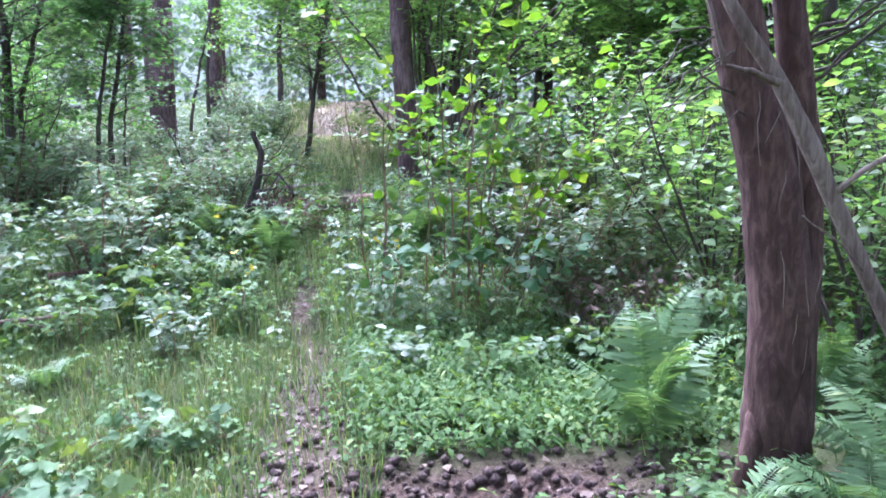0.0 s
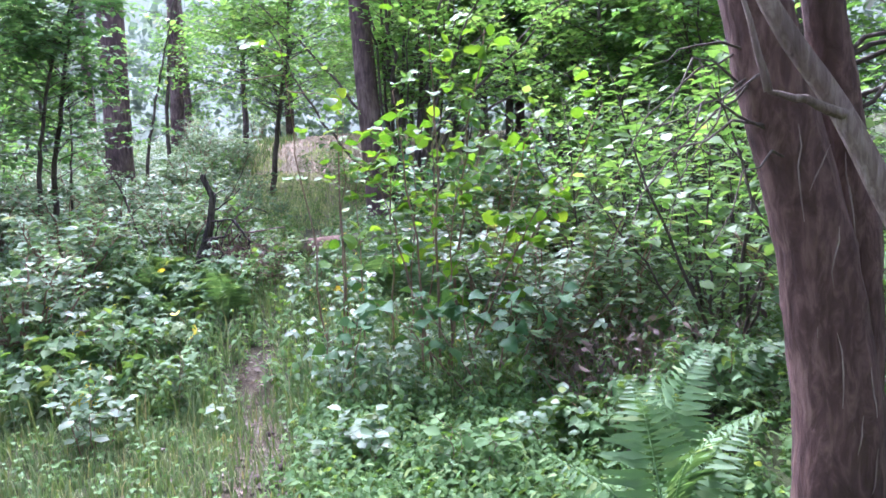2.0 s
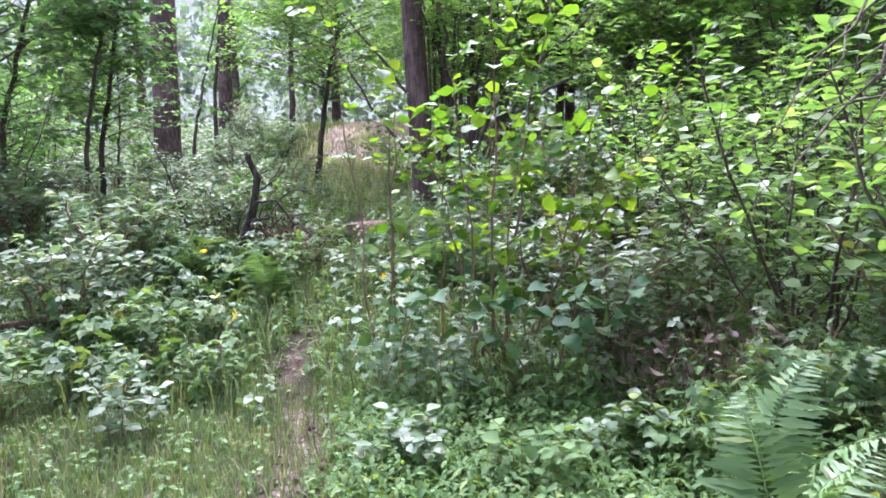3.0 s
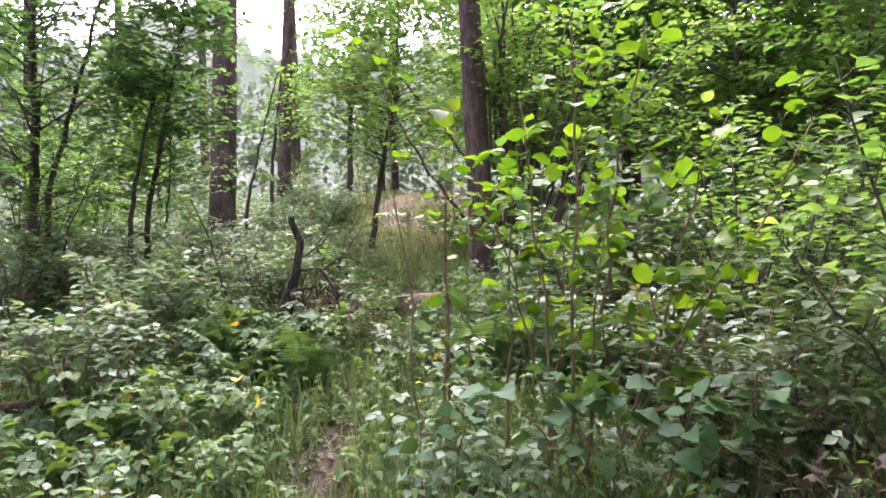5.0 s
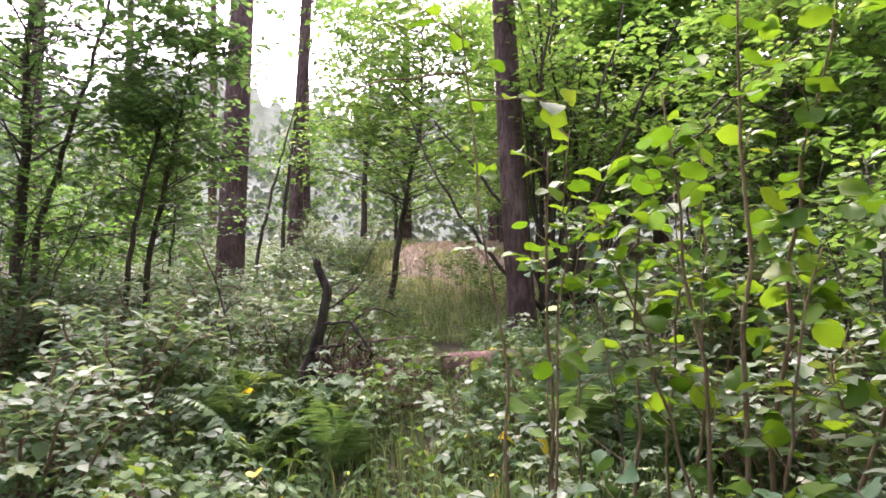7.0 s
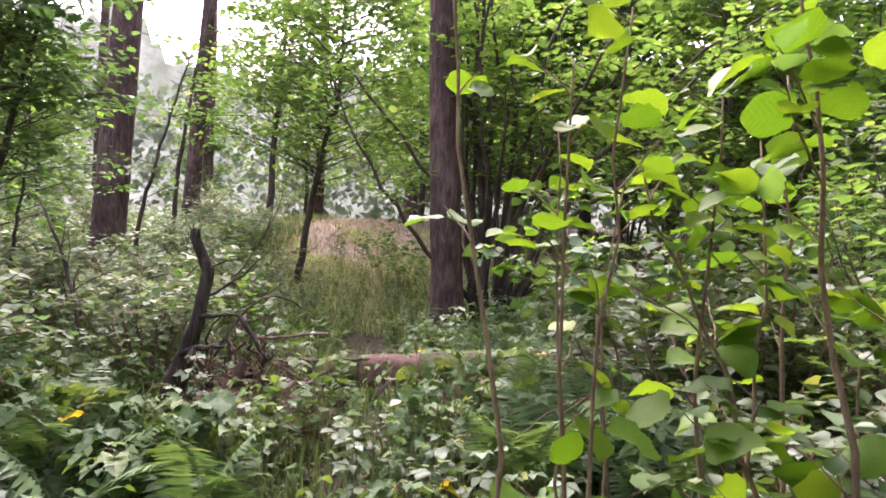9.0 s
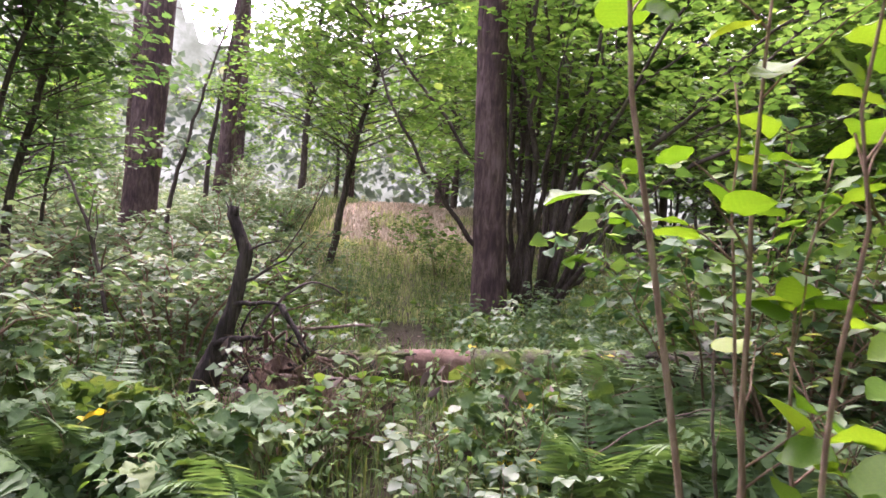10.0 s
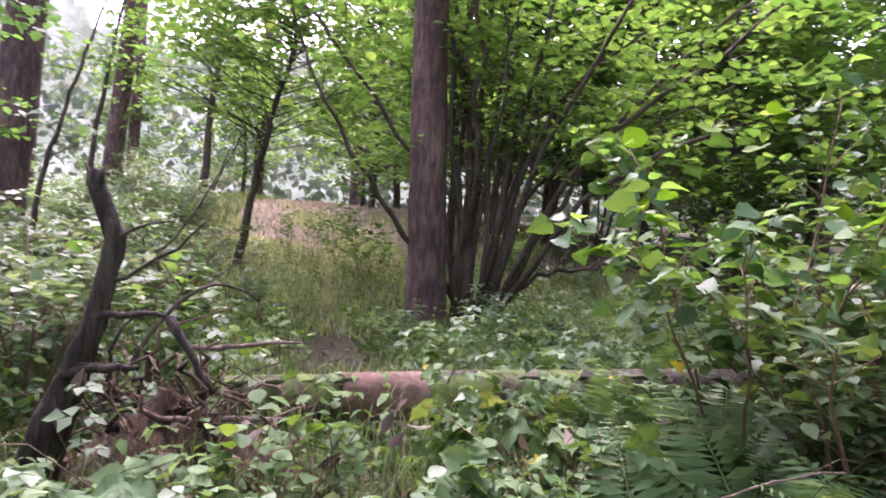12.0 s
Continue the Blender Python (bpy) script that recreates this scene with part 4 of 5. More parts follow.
def hazel(name, o, stems, label, seed, leaf, kinds, twigs, per, reach, small=True, low=0.3, bark=None, boughs=()):
    """A hazel with separate broad leaves: stems run from the stool to the given tops."""
    rng = np.random.default_rng(seed)
    o = np.array([o[0], o[1], float(land(*o)) - 0.03])
    ob = thing(name, o, label, "shrub")
    f, tw = Foliage(rng), Heap()
    for foot, top, r in stems:
        P = curve(rng, np.array([foot[0], foot[1], float(land(*foot)) - 0.03]) - o, np.array(top) - o, 12, 0.03, 0.03)
        stem = part("stem", Heap().tube(P, np.linspace(r, r * 0.3, 12), 7, 0.05, rng).mesh("stem", bark or BARK_TWIG, True), ob)
        for m in range(twigs):
            p, d = along(P, min(0.999, low + (1 - low) * (m + rng.random()) / twigs))
            b = rng.random() * 6.28
            Q = curve(rng, p, p + unit(np.array([math.cos(b), math.sin(b), 0.35]) + 0.4 * d) * reach * (0.5 + 0.6 * rng.random()), 5, 0.03, 0.05)
            twig = part("twig", Heap().tube(Q, np.linspace(0.004, 0.0015, 5), 4).mesh("twig", BARK_TWIG), ob)
            hang_leaves(twig, rng, Q, per, leaf, kinds, o)
            if small:
                f.spray(Q, 4, leaf * 0.7)
        hang_leaves(stem, rng, P, 3, leaf, kinds, o, 0.8)
    for s, e, n in boughs:
        P = curve(rng, np.array(s) - o, np.array(e) - o, 8, 0.03, 0.05)
        bough = part("bough", Heap().tube(P, np.linspace(0.006, 0.002, 8), 5).mesh("bough", BARK_TWIG, True), ob)
        hang_leaves(bough, rng, P, n, leaf, kinds, o, 0.35, 0.5)
    if small:
        f.keep(lambda p: trail_gap(np.array(p[0] + o[0]), np.array(p[1] + o[1])) > 0.42)
        part("foliage", f.mesh("foliage", LEAF_L, HAZEL), ob)
    return ob


hazel("hazel_bush", (0.35, 7.0), [((0.1, 6.95), (-0.05, 7.0, 2.5), 0.014), ((0.25, 7.0), (0.3, 6.9, 2.95), 0.016), ((0.35, 7.1), (0.8, 7.0, 3.0), 0.016), ((0.5, 7.0), (1.3, 6.9, 2.35), 0.014), ((0.55, 7.1), (1.85, 7.0, 2.3), 0.015), ((0.3, 6.9), (0.5, 6.6, 1.7), 0.012), ((0.45, 6.9), (1.2, 6.5, 1.5), 0.012), ((0.2, 7.1), (-0.35, 7.4, 2.0), 0.012)],
      "hazel bush with broad bright green backlit leaves", 81, 0.135, BRIGHT_LEAVES, 9, 3, 0.45)
hazel("hazel_sapling", (-0.86, 7.15), [((-0.72, 7.1), (-1.06, 7.12, 3.1), 0.0105), ((-0.68, 7.15), (-0.5, 7.0, 2.35), 0.009), ((-0.66, 7.2), (-0.62, 7.45, 2.1), 0.008)],
      "tall thin hazel stems with few broad leaves beside the trail", 82, 0.12, BRIGHT_LEAVES, 3, 2, 0.3, small=False, low=0.45, boughs=(((-1.03, 7.13, 2.7), (-1.95, 6.9, 2.5), 9), ((-1.05, 7.15, 2.9), (-1.3, 6.7, 2.95), 6), ((-1.0, 7.12, 2.55), (-0.5, 6.9, 2.45), 6)))
hazel("hazel_sapling", (-0.4, 7.45), [((-0.62, 7.35), (-0.6, 7.3, 2.3), 0.012), ((-0.45, 7.4), (-0.42, 7.35, 1.9), 0.009), ((-0.2, 7.4), (-0.12, 7.3, 2.2), 0.012), ((-0.05, 7.5), (0.1, 7.5, 2.1), 0.011), ((0.1, 7.6), (0.3, 7.7, 2.4), 0.012)],
      "group of young hazel shoots with broad leaves", 83, 0.125, BRIGHT_LEAVES, 6, 2, 0.32, small=False, low=0.3)
hazel("hazel_bush", (0.75, 10.85), [((0.6, 10.8), (-0.4, 10.1, 1.75), 0.012), ((0.65, 10.8), (0.1, 9.9, 1.75), 0.012), ((0.75, 10.85), (0.7, 9.8, 1.95), 0.013), ((0.85, 10.85), (1.5, 9.9, 1.9), 0.012), ((0.8, 10.9), (2.1, 10.4, 2.1), 0.013), ((0.65, 10.95), (-0.1, 10.9, 2.35), 0.013), ((0.8, 10.95), (1.1, 10.7, 2.7), 0.014)],
      "spreading hazel bush with pale green leaves beside a log", 89, 0.135, SHADE_LEAVES * 2 + BRIGHT_LEAVES[:1], 13, 5, 0.6, small=True, low=0.4)
hazel("shade_shrub", (0.7, 6.35), [((0.6, 6.4), (0.1, 6.1, 0.75), 0.01), ((0.6, 6.4), (0.45, 6.0, 0.85), 0.01), ((0.7, 6.4), (0.85, 6.0, 0.8), 0.01), ((0.8, 6.4), (1.25, 6.1, 0.75), 0.01), ((0.5, 6.45), (-0.25, 6.3, 0.7), 0.01)],
      "low shrub with broad dull blue-green leaves under a hazel", 84, 0.16, SHADE_LEAVES, 4, 3, 0.25, small=False, low=0.45)
hazel("shade_shrub", (-0.75, 6.3), [((-0.7, 6.4), (-0.65, 6.2, 0.55), 0.008), ((-0.65, 6.4), (-0.4, 6.15, 0.6), 0.008), ((-0.55, 6.5), (-0.35, 6.5, 0.85), 0.008)],
      "low shrub with broad dull green leaves at the trail's edge", 85, 0.12, SHADE_LEAVES, 4, 3, 0.22, small=False, low=0.3)
hazel("bramble_clump", (-2.55, 9.5), [((-2.6, 9.6), (-2.75, 9.3, 0.85), 0.007), ((-2.5, 9.6), (-2.45, 9.3, 0.8), 0.007), ((-2.4, 9.6), (-2.15, 9.4, 0.75), 0.007), ((-2.7, 9.6), (-3.05, 9.4, 0.85), 0.007)],
      "bramble with broad dull leaves before a dead snag", 86, 0.2, BRAMBLE_LEAVES * 9 + [YELLOW_LEAF], 4, 3, 0.25, small=False, low=0.3)
hazel("bramble_clump", (-1.05, 10.6), [((-1.05, 10.6), (-1.15, 10.5, 1.0), 0.006), ((-1.0, 10.6), (-0.85, 10.4, 0.9), 0.006), ((-0.9, 10.6), (-0.6, 10.3, 0.85), 0.006), ((-1.35, 10.7), (-1.45, 10.6, 0.95), 0.006)],
      "bramble with broad leaves before a fallen log", 87, 0.17, BRAMBLE_LEAVES, 4, 3, 0.22, small=False, low=0.35)
hazel("bramble_clump", (-2.3, 3.4), [((-2.2, 3.4), (-1.95, 3.2, 0.22), 0.006), ((-2.2, 3.4), (-2.2, 3.1, 0.25), 0.006), ((-2.1, 3.5), (-1.5, 3.55, 0.22), 0.006)],
      "low bramble with broad pale leaves beside the trail", 88, 0.15, BRAMBLE_LEAVES, 3, 3, 0.22, small=False, low=0.3)
for k, (x, y, h, size) in enumerate([(-2.15, 9.35, 0.5, 0.19), (-3.15, 9.2, 0.6, 0.2), (-1.3, 9.75, 0.42, 0.16), (-0.9, 9.95, 0.5, 0.18), (-2.6, 9.1, 0.42, 0.2), (-3.6, 9.7, 0.7, 0.18), (-0.35, 10.15, 0.5, 0.17), (-3.05, 7.1, 0.5, 0.2), (-2.75, 6.5, 0.4, 0.2), (-3.5, 7.5, 0.55, 0.18), (-1.8, 3.0, 0.16, 0.15), (-1.45, 3.75, 0.16, 0.13), (-4.1, 8.3, 0.6, 0.18), (-2.4, 7.6, 0.5, 0.17), (-2.0, 10.0, 0.45, 0.16), (-0.5, 11.05, 0.5, 0.15), (0.3, 11.1, 0.55, 0.15), (1.15, 11.05, 0.6, 0.15), (1.9, 10.95, 0.6, 0.15), (0.75, 9.6, 0.5, 0.16), (-1.05, 9.0, 0.35, 0.15), (1.35, 5.2, 0.4, 0.16), (2.4, 5.7, 0.5, 0.16)]):
    hazel("bramble_clump", (x, y), [((x, y), (x + dx * 0.9, y - 0.12 + dy, float(land(x, y)) + h * g), 0.006) for dx, dy, g in ((-0.3, 0.05, 0.9), (-0.1, -0.15, 1.1), (0.12, 0.1, 1.0), (0.32, -0.05, 0.8))],
          "bramble with broad dull three-part leaves in the undergrowth", 700 + k, size, BRAMBLE_LEAVES * 12 + [YELLOW_LEAF], 3, 3, 0.2, small=False, low=0.35)


def dead_bracken(x, y, seed, spread=0.45, count=46, withered=140):
    rng = np.random.default_rng(seed)
    ob = thing("dead_bracken", (x, y, float(land(x, y))), "tangle of brown withered bracken stalks in the thicket", "bracken", "withered bracken")
    for k in range(count):
        p = np.array([spread * rng.normal(), spread * 0.6 * rng.normal(), 0.0])
        q = p + np.array([0.35 * rng.normal(), 0.25 * rng.normal(), 0.25 + 0.5 * rng.random()])
        part("stalk", Heap().tube(curve(rng, p, q, 6, 0.15, 0.12), np.linspace(0.005, 0.0015, 6), 4).mesh("stalk", BARK_TWIG), ob)
    P = np.stack([spread * rng.normal(size=withered), 0.6 * spread * rng.normal(size=withered), 0.1 + 0.5 * rng.random(withered)], 1)
    V, T = leaves(LEAF_THIN, P, rng.normal(size=(withered, 3)), rng.normal(size=(withered, 3)), 0.05 + 0.08 * rng.random(withered))
    part("foliage", tri_mesh("foliage", V, T, LITTER), ob, "brown withered leaves")


dead_bracken(2.0, 6.5, 90)
dead_bracken(1.5, 5.9, 91, 0.3, 26)
dead_bracken(-0.6, 10.2, 92, 0.35, 24, 40)
dead_bracken(-2.2, 10.3, 93, 0.35, 34, 30)


# ferns ---------------------------------------------------------------------------------------------
def frond_mesh(seed, length=1.0, lift=0.75, pinnae=30):
    """One arching fern frond, its paired leaflets toothed."""
    rng = np.random.default_rng(seed)
    t = np.linspace(0, 1, 18)
    P = np.stack([length * (t * (0.45 + 0.25 * t)), 0.03 * np.sin(3 * t), length * lift * (t - 0.42 * t ** 2.4)], 1)
    h = Heap().tube(P, np.linspace(0.006, 0.001, 18), 4)
    shape = blade_shape([0.055, 0.075, 0.055, 0.04], 0.1, 0.14, 0.2)
    pos, ax, nr, sz = [], [], [], []
    for k in range(pinnae):
        u = 0.16 + 0.84 * k / pinnae
        p, d = along(P, u)
        w = length * 0.3 * math.sin(min(1, (u - 0.08) * 2.6) * 1.57) * (1 - u) ** 0.75 * 1.35
        up = np.cross(d, np.array([0, 1.0, 0])); up = -up if up[2] < 0 else up
        for s in (1, -1):
            pos.append(p); ax.append(np.array([0, s, 0.0]) + d * 0.35 + rng.normal(size=3) * 0.1 - np.array([0, 0, 0.15])); nr.append(up + rng.normal(size=3) * 0.12); sz.append(max(w, 0.012) * (0.88 + 0.2 * rng.random()))
    V, T = leaves(shape, pos, ax, nr, sz)
    return h.add(V, T).mesh("frond", FERN)


FRONDS = [frond_mesh(s, 1.0, l) for s, l in ((1, 0.95), (2, 0.75), (3, 0.6), (4, 0.85))]


def fern(x, y, size, count, seed, up=0.0, label="green fern with arching toothed fronds"):
    rng = np.random.default_rng(seed)
    ob = thing("fern", (x, y, float(land(x, y)) - 0.01), label, "fern", "ferns")
    for k in range(count):
        s = size * (0.75 + 0.4 * rng.random())
        a = 360 * (k + 0.5 * rng.random()) / count
        m = pose(0, 0, 0, 0, 0, a) @ pose(0, 0, 0, 0, rng.normal() * 8 - up, 0) @ Matrix.Scale(s, 4)
        part("frond", FRONDS[int(rng.integers(4))], ob, at=m)


for k, (x, y, s, n) in enumerate([(1.15, 3.5, 0.85, 5), (1.3, 2.75, 0.5, 4), (1.72, 2.5, 0.6, 7), (2.15, 2.85, 0.8, 8), (1.5, 4.4, 0.9, 6), (2.3, 4.0, 0.8, 7), (2.2, 5.6, 0.9, 6), (-3.2, 9.2, 1.05, 8), (-3.4, 8.2, 0.7, 7), (-2.85, 8.75, 0.95, 7), (-0.45, 9.5, 1.15, 8), (0.15, 9.8, 1.2, 7), (0.1, 10.6, 0.8, 7), (-0.45, 10.9, 0.7, 6), (0.8, 12.2, 0.9, 7), (-3.7, 6.9, 0.7, 7), (-4.3, 8.6, 0.8, 7), (-2.2, 8.75, 0.85, 6), (0.45, 9.2, 1.1, 7), (0.0, 12.6, 0.8, 6), (-3.0, 4.9, 0.5, 5), (-0.15, 10.75, 0.85, 7), (0.4, 10.5, 0.9, 7), (1.05, 10.5, 0.95, 7), (-0.5, 11.15, 0.6, 6), (0.25, 9.0, 0.75, 6), (-4.5, 8.7, 0.9, 7), (2.75, 7.2, 0.95, 6), (1.9, 5.5, 0.6, 5)]):
    fern(x, y, s, n, 100 + k, 28 if k in (0, 4, 5) else 14 if y > 7.5 else 0)


# seedlings and small plants that stand out ------------------------------------------------------------
for k, (x, y, h, s) in enumerate([(-1.75, 10.4, 0.75, 4), (-1.45, 9.6, 0.6, 3), (-2.05, 9.9, 0.8, 4), (-1.05, 9.3, 0.55, 3), (-3.3, 5.9, 0.7, 5), (-2.3, 5.6, 0.6, 5), (-2.75, 7.0, 0.8, 6), (1.0, 5.2, 0.45, 4), (-2.1, 6.6, 0.55, 5), (-3.6, 10.0, 1.0, 5), (-4.4, 10.3, 1.1, 6), (-3.2, 12.4, 1.3, 5), (-1.0, 12.6, 0.6, 4), (-0.3, 4.9, 0.35, 4), (0.4, 4.7, 0.4, 4), (-2.1, 19.4, 1.4, 4), (-2.7, 20.8, 1.0, 4), (-4.9, 18.2, 1.3, 8), (-1.5, 13.6, 0.7, 5), (-2.9, 15.2, 0.9, 6), (-2.3, 13.0, 0.6, 5), (-1.65, 18.6, 1.3, 6), (-3.3, 21.2, 1.0, 5), (0.9, 18.4, 1.2, 6), (-3.4, 14.1, 0.8, 6), (-1.2, 14.6, 0.5, 5)]):
    shrub("leafy_seedling", (x, y), 200 + k, h, s, 0.25 if h < 1.1 else 0.5, 5 if h < 1.1 else 9, 0.24 if h < 1.1 else 0.4, 0.085 if h < 1.1 else 0.115, 5, (HERB, BRAMBLE)[k % 2] if h < 1.1 else HAZEL, LEAF_M, BARK_TWIG, "small leafy seedling with thin stems in the undergrowth", "seedling", "seedlings", 0.25, 0.006)


# the shrub layer -----------------------------------------------------------------------------------------
KINDS = [
    dict(height=2.6, stems=7, spread=1.3, twigs=15, twig_len=0.7, leaf=0.125, per_twig=6, mat=HAZEL, shape=LEAF_S, bark=BARK_DARK, label="leafy hazel shrub in the woodland thicket"),
    dict(height=3.4, stems=7, spread=1.5, twigs=18, twig_len=0.8, leaf=0.14, per_twig=6, mat=FAR, shape=LEAF_S, bark=BARK_DARK, label="tall leafy shrub in the woodland thicket"),
    dict(height=1.5, stems=10, spread=0.9, twigs=11, twig_len=0.45, leaf=0.12, per_twig=5, mat=DULL, shape=LEAF_S, bark=BARK_TWIG, label="low dull-leaved shrub in the undergrowth"),
    dict(height=1.3, stems=11, spread=1.0, twigs=10, twig_len=0.4, leaf=0.115, per_twig=5, mat=BRAMBLE, shape=LEAF_S, bark=BARK_TWIG, label="pale-leaved bramble thicket on the slope", arch=0.2),
    dict(height=5.0, stems=5, spread=1.6, twigs=26, twig_len=1.1, leaf=0.15, per_twig=8, mat=HAZEL, shape=LEAF_S, bark=BARK_DARK, label="tall many-stemmed hazel at the wood's edge", r0=0.04),
]
PLACES = [
    [(2.3, 9.6), (3.4, 8.2), (3.0, 12.9), (3.6, 11.5), (4.6, 10.2), (2.9, 6.9), (4.2, 6.2), (5.4, 8.4), (4.4, 13.2), (3.1, 4.9), (4.4, 3.5)],
    [(5.8, 12.5), (-9.8, 16.0), (6.8, 10.0), (6.2, 6.5), (-7.4, 11.8), (-9.0, 14.5), (-10.5, 18.0), (5.2, 18.5), (8.0, 14.0), (-8.0, 8.0), (6.0, 4.0), (-11.5, 12.0)],
    [(1.3, 7.6), (2.2, 7.9), (0.9, 8.6), (1.25, 6.9), (2.2, 10.8), (-6.3, 6.4), (3.4, 6.0), (1.6, 10.5), (1.5, 12.0), (2.5, 12.1), (0.95, 10.2)],
    [(-4.3, 9.2), (-5.2, 11.2), (-3.9, 7.6), (-4.9, 6.6), (-5.9, 8.0), (-7.0, 12.2), (-6.9, 14.4), (-4.2, 12.6), (-5.6, 13.6), (-6.8, 10.6), (-7.9, 13.0), (-3.9, 14.2), (-7.6, 16.6), (-5.5, 17.6), (-8.9, 17.0), (-6.0, 19.5), (-3.6, 11.3), (-5.0, 5.4), (-9.6, 10.6), (-4.0, 16.2), (-7.2, 24.0), (-9.8, 22.0), (-5.6, 22.0), (-8.4, 27.0), (-11.0, 25.0), (-9.5, 29.5), (-12.5, 28.0), (-6.8, 30.5), (-14.0, 24.5), (-11.2, 21.0), (2.6, 27.5)],
    [(4.4, 21.0), (6.6, 22.5), (8.4, 18.0), (7.6, 23.0), (9.8, 12.0), (6.6, 15.2), (10.5, 20.0), (-13.0, 20.0), (-12.5, 15.0), (1.8, 25.5), (5.0, 26.0), (-14, 9), (8, 5), (9, 1), (-9, 2), (-7, -3), (6, -3), (0, -7)],
]
turn = np.random.default_rng(300)
for k, (kind, places) in enumerate(zip(KINDS, PLACES)):
    first = shrub("woodland_shrub", places[0], 310 + k, group="woodland shrubs", **kind)
    twin = shrub("woodland_shrub", places[1], 330 + k, group="woodland shrubs", **kind)
    for m, (x, y) in enumerate(places[2:]):
        copy_thing((first, twin)[m % 2], pose(x, y, float(land(x, y)) - 0.03, 0, 0, 360 * turn.random()) @ Matrix.Scale(0.85 + 0.35 * turn.random(), 4))


# undergrowth in bulk -----------------------------------------------------------------------------------------
def strew(rng, n, x0, x1, y0, y1, test):
    x, y = x0 + (x1 - x0) * rng.random(n), y0 + (y1 - y0) * rng.random(n)
    ok = test(x, y, rng)
    x, y = x[ok], y[ok]
    return np.stack([x, y, land(x, y)], 1)


def open_ground(x, y):
    """Short grass beside the trail's start."""
    return (x < -0.95) & (x > -3.6) & (y > 2.2) & (y < 6.2)


def herbs(name, n, box, test, seed, height, leaf, pairs, mat, label, shape=LEAF_S):
    rng = np.random.default_rng(seed)
    P = strew(rng, n, *box, test)
    H = height * (0.45 + 0.75 * rng.random(len(P)))
    lean = rng.normal(size=(len(P), 2)) * 0.22
    pos, ax, nr, sz = [], [], [], []
    h = Heap()
    for k in range(pairs):
        u = (k + 1) / pairs
        c = P + np.stack([lean[:, 0] * H * u, lean[:, 1] * H * u, H * u], 1)
        a = rng.random(len(P)) * 6.28
        for s in (0, math.pi):
            d = np.stack([np.cos(a + s), np.sin(a + s), 0.12 - 0.5 * rng.random(len(P))], 1)
            pos.append(c); ax.append(d); nr.append(np.array([0, 0, 1.0]) + rng.normal(size=d.shape) * 0.32); sz.append(leaf * (0.55 + 0.7 * rng.random(len(P))) * (1.15 - 0.4 * u))
    V, T = leaves(shape, np.concatenate(pos), np.concatenate(ax), np.concatenate(nr), np.concatenate(sz))
    h.add(V, T)
    tip = P + np.stack([lean[:, 0] * H, lean[:, 1] * H, H], 1)
    w = np.array([0.003, 0, 0])
    S = np.stack([P - w, P + w, tip], 1).reshape(-1, 3)
    h.add(S, np.arange(len(S)).reshape(-1, 3))
    tagged(new(name, h.mesh(name, mat)), label, "undergrowth", kind="stuff")


away = lambda x, y: trail_gap(x, y)
herbs("nettle_undergrowth", 4000, (-8, 6, 4, 15), lambda x, y, r: (r.random(len(x)) < np.where((y > 8.2) & (y < 12) & (x > -3), 0.55, 1)) & (np.hypot(x + 2.5, y - 10.6) > 0.7) & (away(x, y) > np.where(y > 11.7, 0.5, np.interp(y, [6.2, 7.8], [0.12, -0.1])) + 0.3 * r.random(len(x))) & ~open_ground(x, y) & ~((x > -0.9) & (x < 1.5) & (y < 5.7)), 401, 0.5, 0.1, 5, HERB, "knee-high nettles and herbs under the shrubs", LEAF_HERB)
herbs("bramble_undergrowth", 2300, (-11, 9, 6, 20), lambda x, y, r: (away(x, y) > np.where((y > 11.7) & (y < 16), 0.6, 0.3) + 0.3 * r.random(len(x))) & (r.random(len(x)) < np.where(y > 16, 0.5, 1)) & (r.random(len(x)) < np.where((x > -3) & (x < 0.6) & (y > 8.3) & (y < 11.4), 0.35, 1)) & ~((x > -3.6) & (x < -0.5) & (y > 13)), 402, 0.65, 0.165, 5, BRAMBLE, "dull pale-leaved bramble undergrowth", LEAF_THREE)
herbs("bramble_undergrowth", 2600, (-14, -3.6, 14, 27), lambda x, y, r: (x < -4.4 - 0.12 * (y - 14)) & (r.random(len(x)) < np.where(np.hypot(x + 8.3, y - 20.1) < 1, 0.2, 1)), 407, 0.75, 0.21, 4, BRAMBLE, "pale-leaved bramble mass under the far pines", LEAF_THREE)
herbs("ground_cover", 7500, (-5, 4.5, 1.2, 12), lambda x, y, r: (away(x, y) > 0.34 * r.random(len(x)) ** 0.7 * np.clip((8.6 - y) / 1.6, 0, 1)) & (rut(x, y) < 0.12) & (r.random(len(x)) < np.where(open_ground(x, y), 0.6, 1)), 403, 0.16, 0.055, 3, HERB, "low bright green leafy ground cover", LEAF_XS)
herbs("ground_cover", 2600, (-0.9, 1.9, 3.4, 6.2), lambda x, y, r: (y > 3.45 + 0.3 * r.random(len(x))) & (away(x, y) > 0.16 + 0.3 * r.random(len(x))) & (rut(x, y) < 0.2), 406, 0.2, 0.07, 3, HERB, "lush low leafy herbs beside the trail", LEAF_HERB)
herbs("ground_cover", 6500, (-6, 3, 10.5, 21), lambda x, y, r: (away(x, y) > np.where(y < 15, 0.34, 0.02) + 0.2 * r.random(len(x))), 404, 0.22, 0.06, 3, HERB, "low leafy ground cover round a pine's foot", LEAF_XS)
herbs("yellowing_herbs", 28, (-5, 2, 4, 13), lambda x, y, r: (away(x, y) > 0.5) & (y > 7), 405, 0.5, 0.07, 2, YELLOW, "scattered yellowed leaves in the undergrowth")


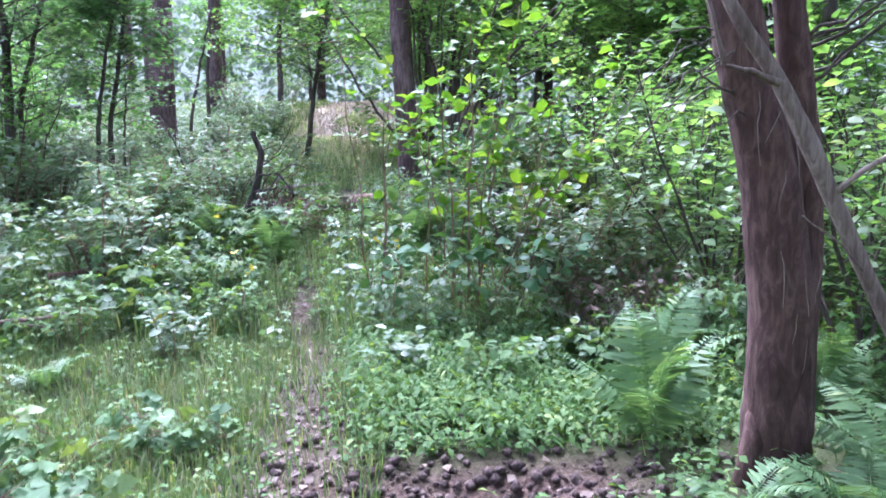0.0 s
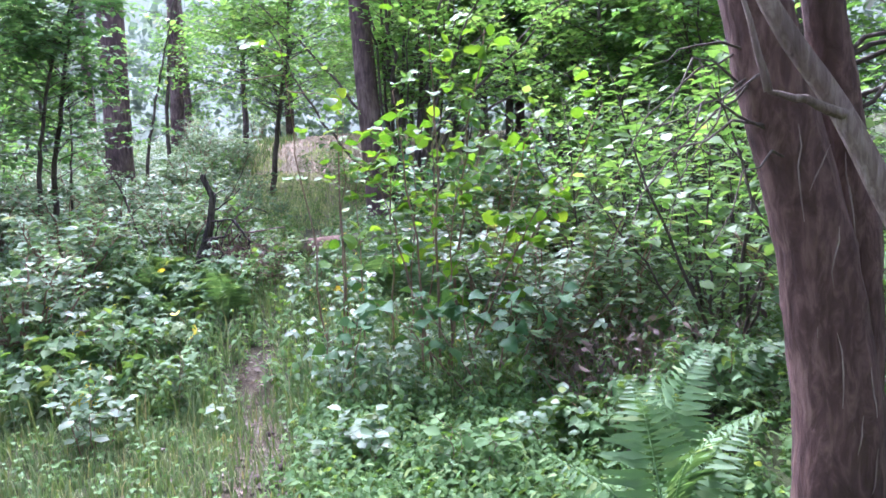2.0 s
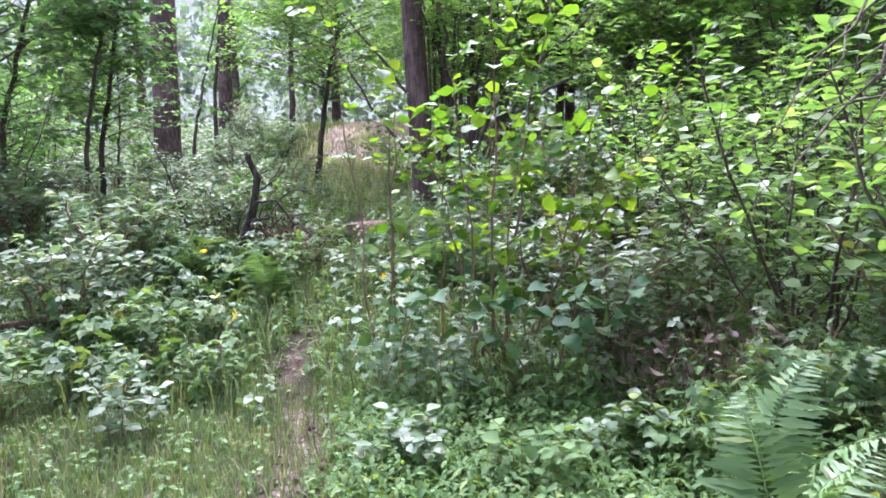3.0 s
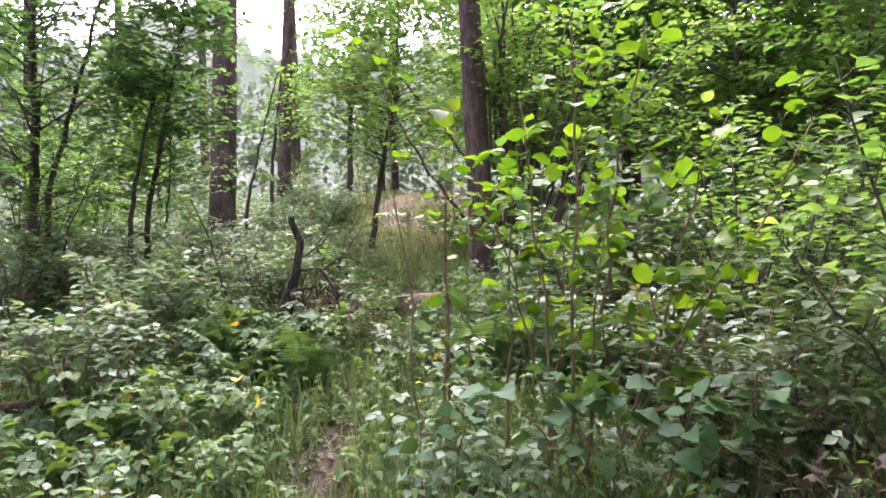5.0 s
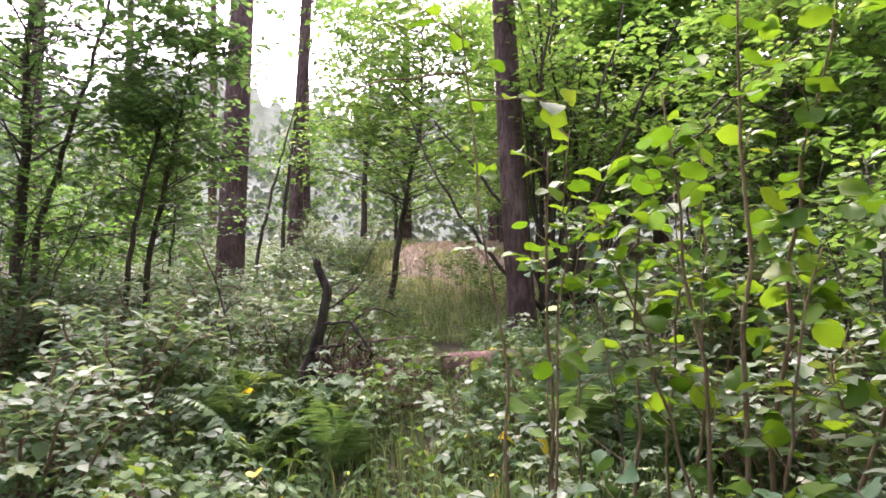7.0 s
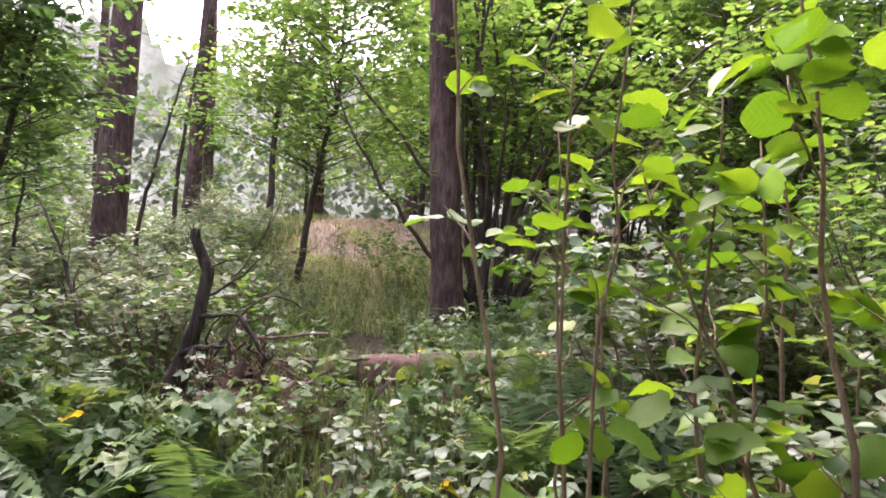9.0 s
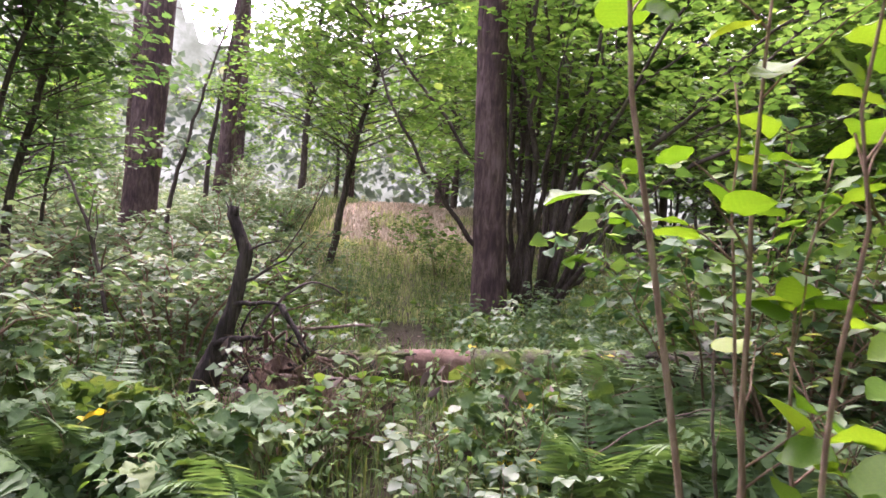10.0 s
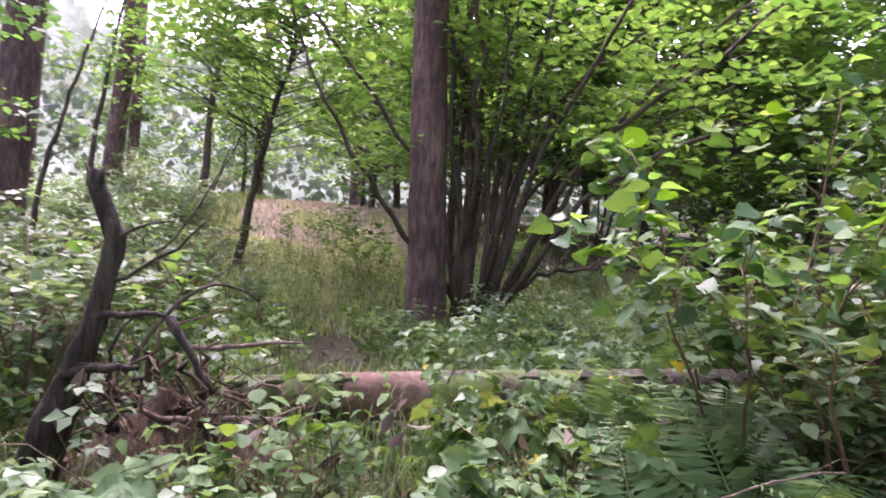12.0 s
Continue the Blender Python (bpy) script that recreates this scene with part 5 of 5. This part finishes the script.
def grass(name, n, box, test, seed, height, width, mat, label):
    rng = np.random.default_rng(seed)
    P = strew(rng, n, *box, test)
    m = len(P)
    H = height * (0.4 + 0.8 * rng.random(m))
    a = rng.random(m) * 6.28
    out = np.stack([np.cos(a), np.sin(a), 0 * a], 1)
    side = np.stack([-np.sin(a), np.cos(a), 0 * a], 1) * (width * (0.6 + 0.8 * rng.random(m)))[:, None]
    bend = (0.15 + 0.5 * rng.random(m))[:, None]
    up = np.array([0, 0, 1.0])
    b1 = P + out * bend * 0.35 * H[:, None] + up * 0.6 * H[:, None]
    b2 = P + out * bend * H[:, None] + up * (0.95 - 0.3 * bend) * H[:, None]
    V = np.stack([P - side, P + side, b1 + side * 0.8, b1 - side * 0.8, b2], 1).reshape(-1, 3)
    T = (np.array([(0, 1, 2), (0, 2, 3), (3, 2, 4)])[None] + (np.arange(m) * 5)[:, None, None]).reshape(-1, 3)
    tagged(new(name, tri_mesh(name, V, T, mat)), label, "grass", kind="stuff")


grass("grass", 26000, (-4.2, -0.3, 1.5, 7), lambda x, y, r: (r.random(len(x)) < np.interp(y, [3.4, 4.6], [0.12, 0.4]) + np.clip(away(x, y) / 0.42, 0, 1) ** 1.5), 411, 0.15, 0.0045, GRASS, "short green and yellowish grass beside the trail")
grass("grass", 16000, (-6, 3, 6, 13), lambda x, y, r: (away(x, y) > (0.06 + 0.3 * r.random(len(x))) * np.clip((8.6 - y) / 1.6, 0, 1)), 412, 0.42, 0.005, GRASS, "tall green grass among the undergrowth")
grass("grass", 42000, (-9, 5, 12.5, 22), lambda x, y, r: (away(x, y) > np.where(y > 15.2, -1, 0.36 + 0.12 * r.random(len(x)))), 413, 0.18, 0.006, MEADOW, "long grass on the slope beyond a log")
grass("grass", 14000, (-16, -5, 19, 32), lambda x, y, r: x < -3, 415, 0.35, 0.012, GRASS, "long green grass on the far bank")
grass("grass", 9000, (-7, 3, 21, 27), lambda x, y, r: np.sin(x * 2.3 + 1.1 * y) + np.sin(y * 1.7 - x) > 0.3, 416, 0.25, 0.01, MEADOW, "green grass tufts on the dry bank")
grass("dry_grass", 36000, (-11, 6, 19.5, 34), lambda x, y, r: r.random(len(x)) < np.exp(-((x + 3.0) / 4.5) ** 2), 414, 0.15, 0.012, STRAW, "straw-coloured dry grass on the far bank")


def litter():
    rng = np.random.default_rng(421)
    P = strew(rng, 7000, -4, 4, 0.5, 18, lambda x, y, r: (away(x, y) < 0.5) | (np.hypot(x - 0.4, y - 2.9) < 1.2) | (r.random(len(x)) < 0.15))
    P = np.concatenate([P, strew(rng, 9000, -2.4, 1.4, 1.2, 8.2, lambda x, y, r: (away(x, y) < 0.32) | (np.hypot((x - 0.3) / 0.9, (y - 2.95) / 0.35) < 1))])
    a = rng.random(len(P)) * 6.28
    d = np.stack([np.cos(a), np.sin(a), 0.25 * rng.normal(size=len(P))], 1)
    V, T = leaves(LEAF_XS, P + np.array([0, 0, 0.012]), d, np.array([0, 0, 1.0]) + 0.35 * rng.normal(size=d.shape), np.where(np.arange(len(P)) < 2200, 0.03 + 0.05 * rng.random(len(P)), 0.015 + 0.03 * rng.random(len(P))))
    tagged(new("leaf_litter", tri_mesh("leaf_litter", V, T, LITTER)), "brown dead leaves scattered on the soil trail", "leaf litter", kind="stuff")


litter()


def clods():
    """Crumbled dark soil along the rut."""
    rng = np.random.default_rng(422)
    h = Heap()
    ico = np.array([(0, 0, 1), (0.9, 0, 0.3), (0.28, 0.85, 0.3), (-0.72, 0.53, 0.3), (-0.72, -0.53, 0.3), (0.28, -0.85, 0.3), (0, 0, -0.6)])
    tri = np.array([(0, k, k % 5 + 1) for k in range(1, 6)] + [(6, k % 5 + 1, k) for k in range(1, 6)])
    for k in range(900):
        x, y = (0.3 + 0.5 * rng.normal(), 3.15 + 0.2 * rng.normal()) if k < 600 else (-0.8 + 0.15 * rng.normal(), 2.2 + 4 * rng.random())
        s = 0.007 + 0.038 * rng.random() ** 3
        h.add(ico * (s * (0.7 + 0.6 * rng.random((7, 1)))) + np.array([x, y, float(land(x, y)) + s * 0.3]), tri)
    tagged(new("soil_clods", h.mesh("soil_clods", SOIL_DARK)), "dark crumbled soil clods in a churned rut", "soil", kind="stuff")


clods()


def far_woods():
    """Distant broadleaf woods closing the view on all sides, haze mixed into their leaf colour."""
    rng = np.random.default_rng(431)
    n = 15000
    a = np.where(rng.random(n) < 0.75, -0.75 + 1.5 * rng.random(n), rng.random(n) * 6.283)
    r = 37 + 11 * rng.random(n)
    x, y = r * np.sin(a), 6 + r * np.cos(a)
    gap = np.exp(-((x + 15) / 9.0) ** 2) * (y > 0)
    thin = rng.random(n) > 0.4 * gap
    a, x, y, gap = a[thin], x[thin], y[thin], gap[thin]
    n = len(x)
    top = (13.0 - 2.0 * gap) * (0.75 + 0.25 * np.sin(a * 23) * np.sin(a * 9 + 1))
    z = land(x, y) + top * rng.random(n) ** 0.85
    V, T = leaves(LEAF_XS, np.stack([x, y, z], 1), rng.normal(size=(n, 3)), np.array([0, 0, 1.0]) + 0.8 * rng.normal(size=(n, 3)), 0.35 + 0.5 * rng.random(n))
    tagged(new("far_woods", tri_mesh("far_woods", V, T, HAZE)), "distant broadleaf woods with haze put into the leaf colour", "woods", kind="stuff")


far_woods()


def hazy_distance():
    """The wall of woods far behind everything, its mist painted in colour and glow."""
    m, nt, bsdf, out = nodes_of("glowing_haze_woods")
    coord = nt.nodes.new("ShaderNodeTexCoord").outputs["Object"]
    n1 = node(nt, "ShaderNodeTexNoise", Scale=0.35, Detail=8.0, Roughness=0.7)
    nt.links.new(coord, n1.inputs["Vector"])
    # Pale tones stand in for haze, and the wall emits them as well.
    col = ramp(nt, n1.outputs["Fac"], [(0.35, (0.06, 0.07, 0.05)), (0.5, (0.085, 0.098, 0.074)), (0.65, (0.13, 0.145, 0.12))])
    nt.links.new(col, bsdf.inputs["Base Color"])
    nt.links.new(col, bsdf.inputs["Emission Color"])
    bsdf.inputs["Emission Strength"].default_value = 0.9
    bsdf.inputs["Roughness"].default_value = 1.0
    k = np.arange(720)
    a = k / 720 * 2 * math.pi
    top = 23 + 3.2 * np.sin(a * 17) * np.sin(a * 5 + 1) + 1.1 * np.sin(a * 61 + 2) + 0.9 * np.random.default_rng(9).normal(size=720)
    low = np.stack([75 * np.sin(a), 75 * np.cos(a), 0 * a - 2], 1)
    high = low + np.stack([0 * a, 0 * a, top + 2], 1)
    q = (k + 1) % 720
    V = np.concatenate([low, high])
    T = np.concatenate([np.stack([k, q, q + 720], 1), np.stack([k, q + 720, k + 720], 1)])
    tagged(new("backdrop", tri_mesh("backdrop", V, T, m)), "distant woods with haze painted on and glowing", "backdrop", kind="structure")


hazy_distance()
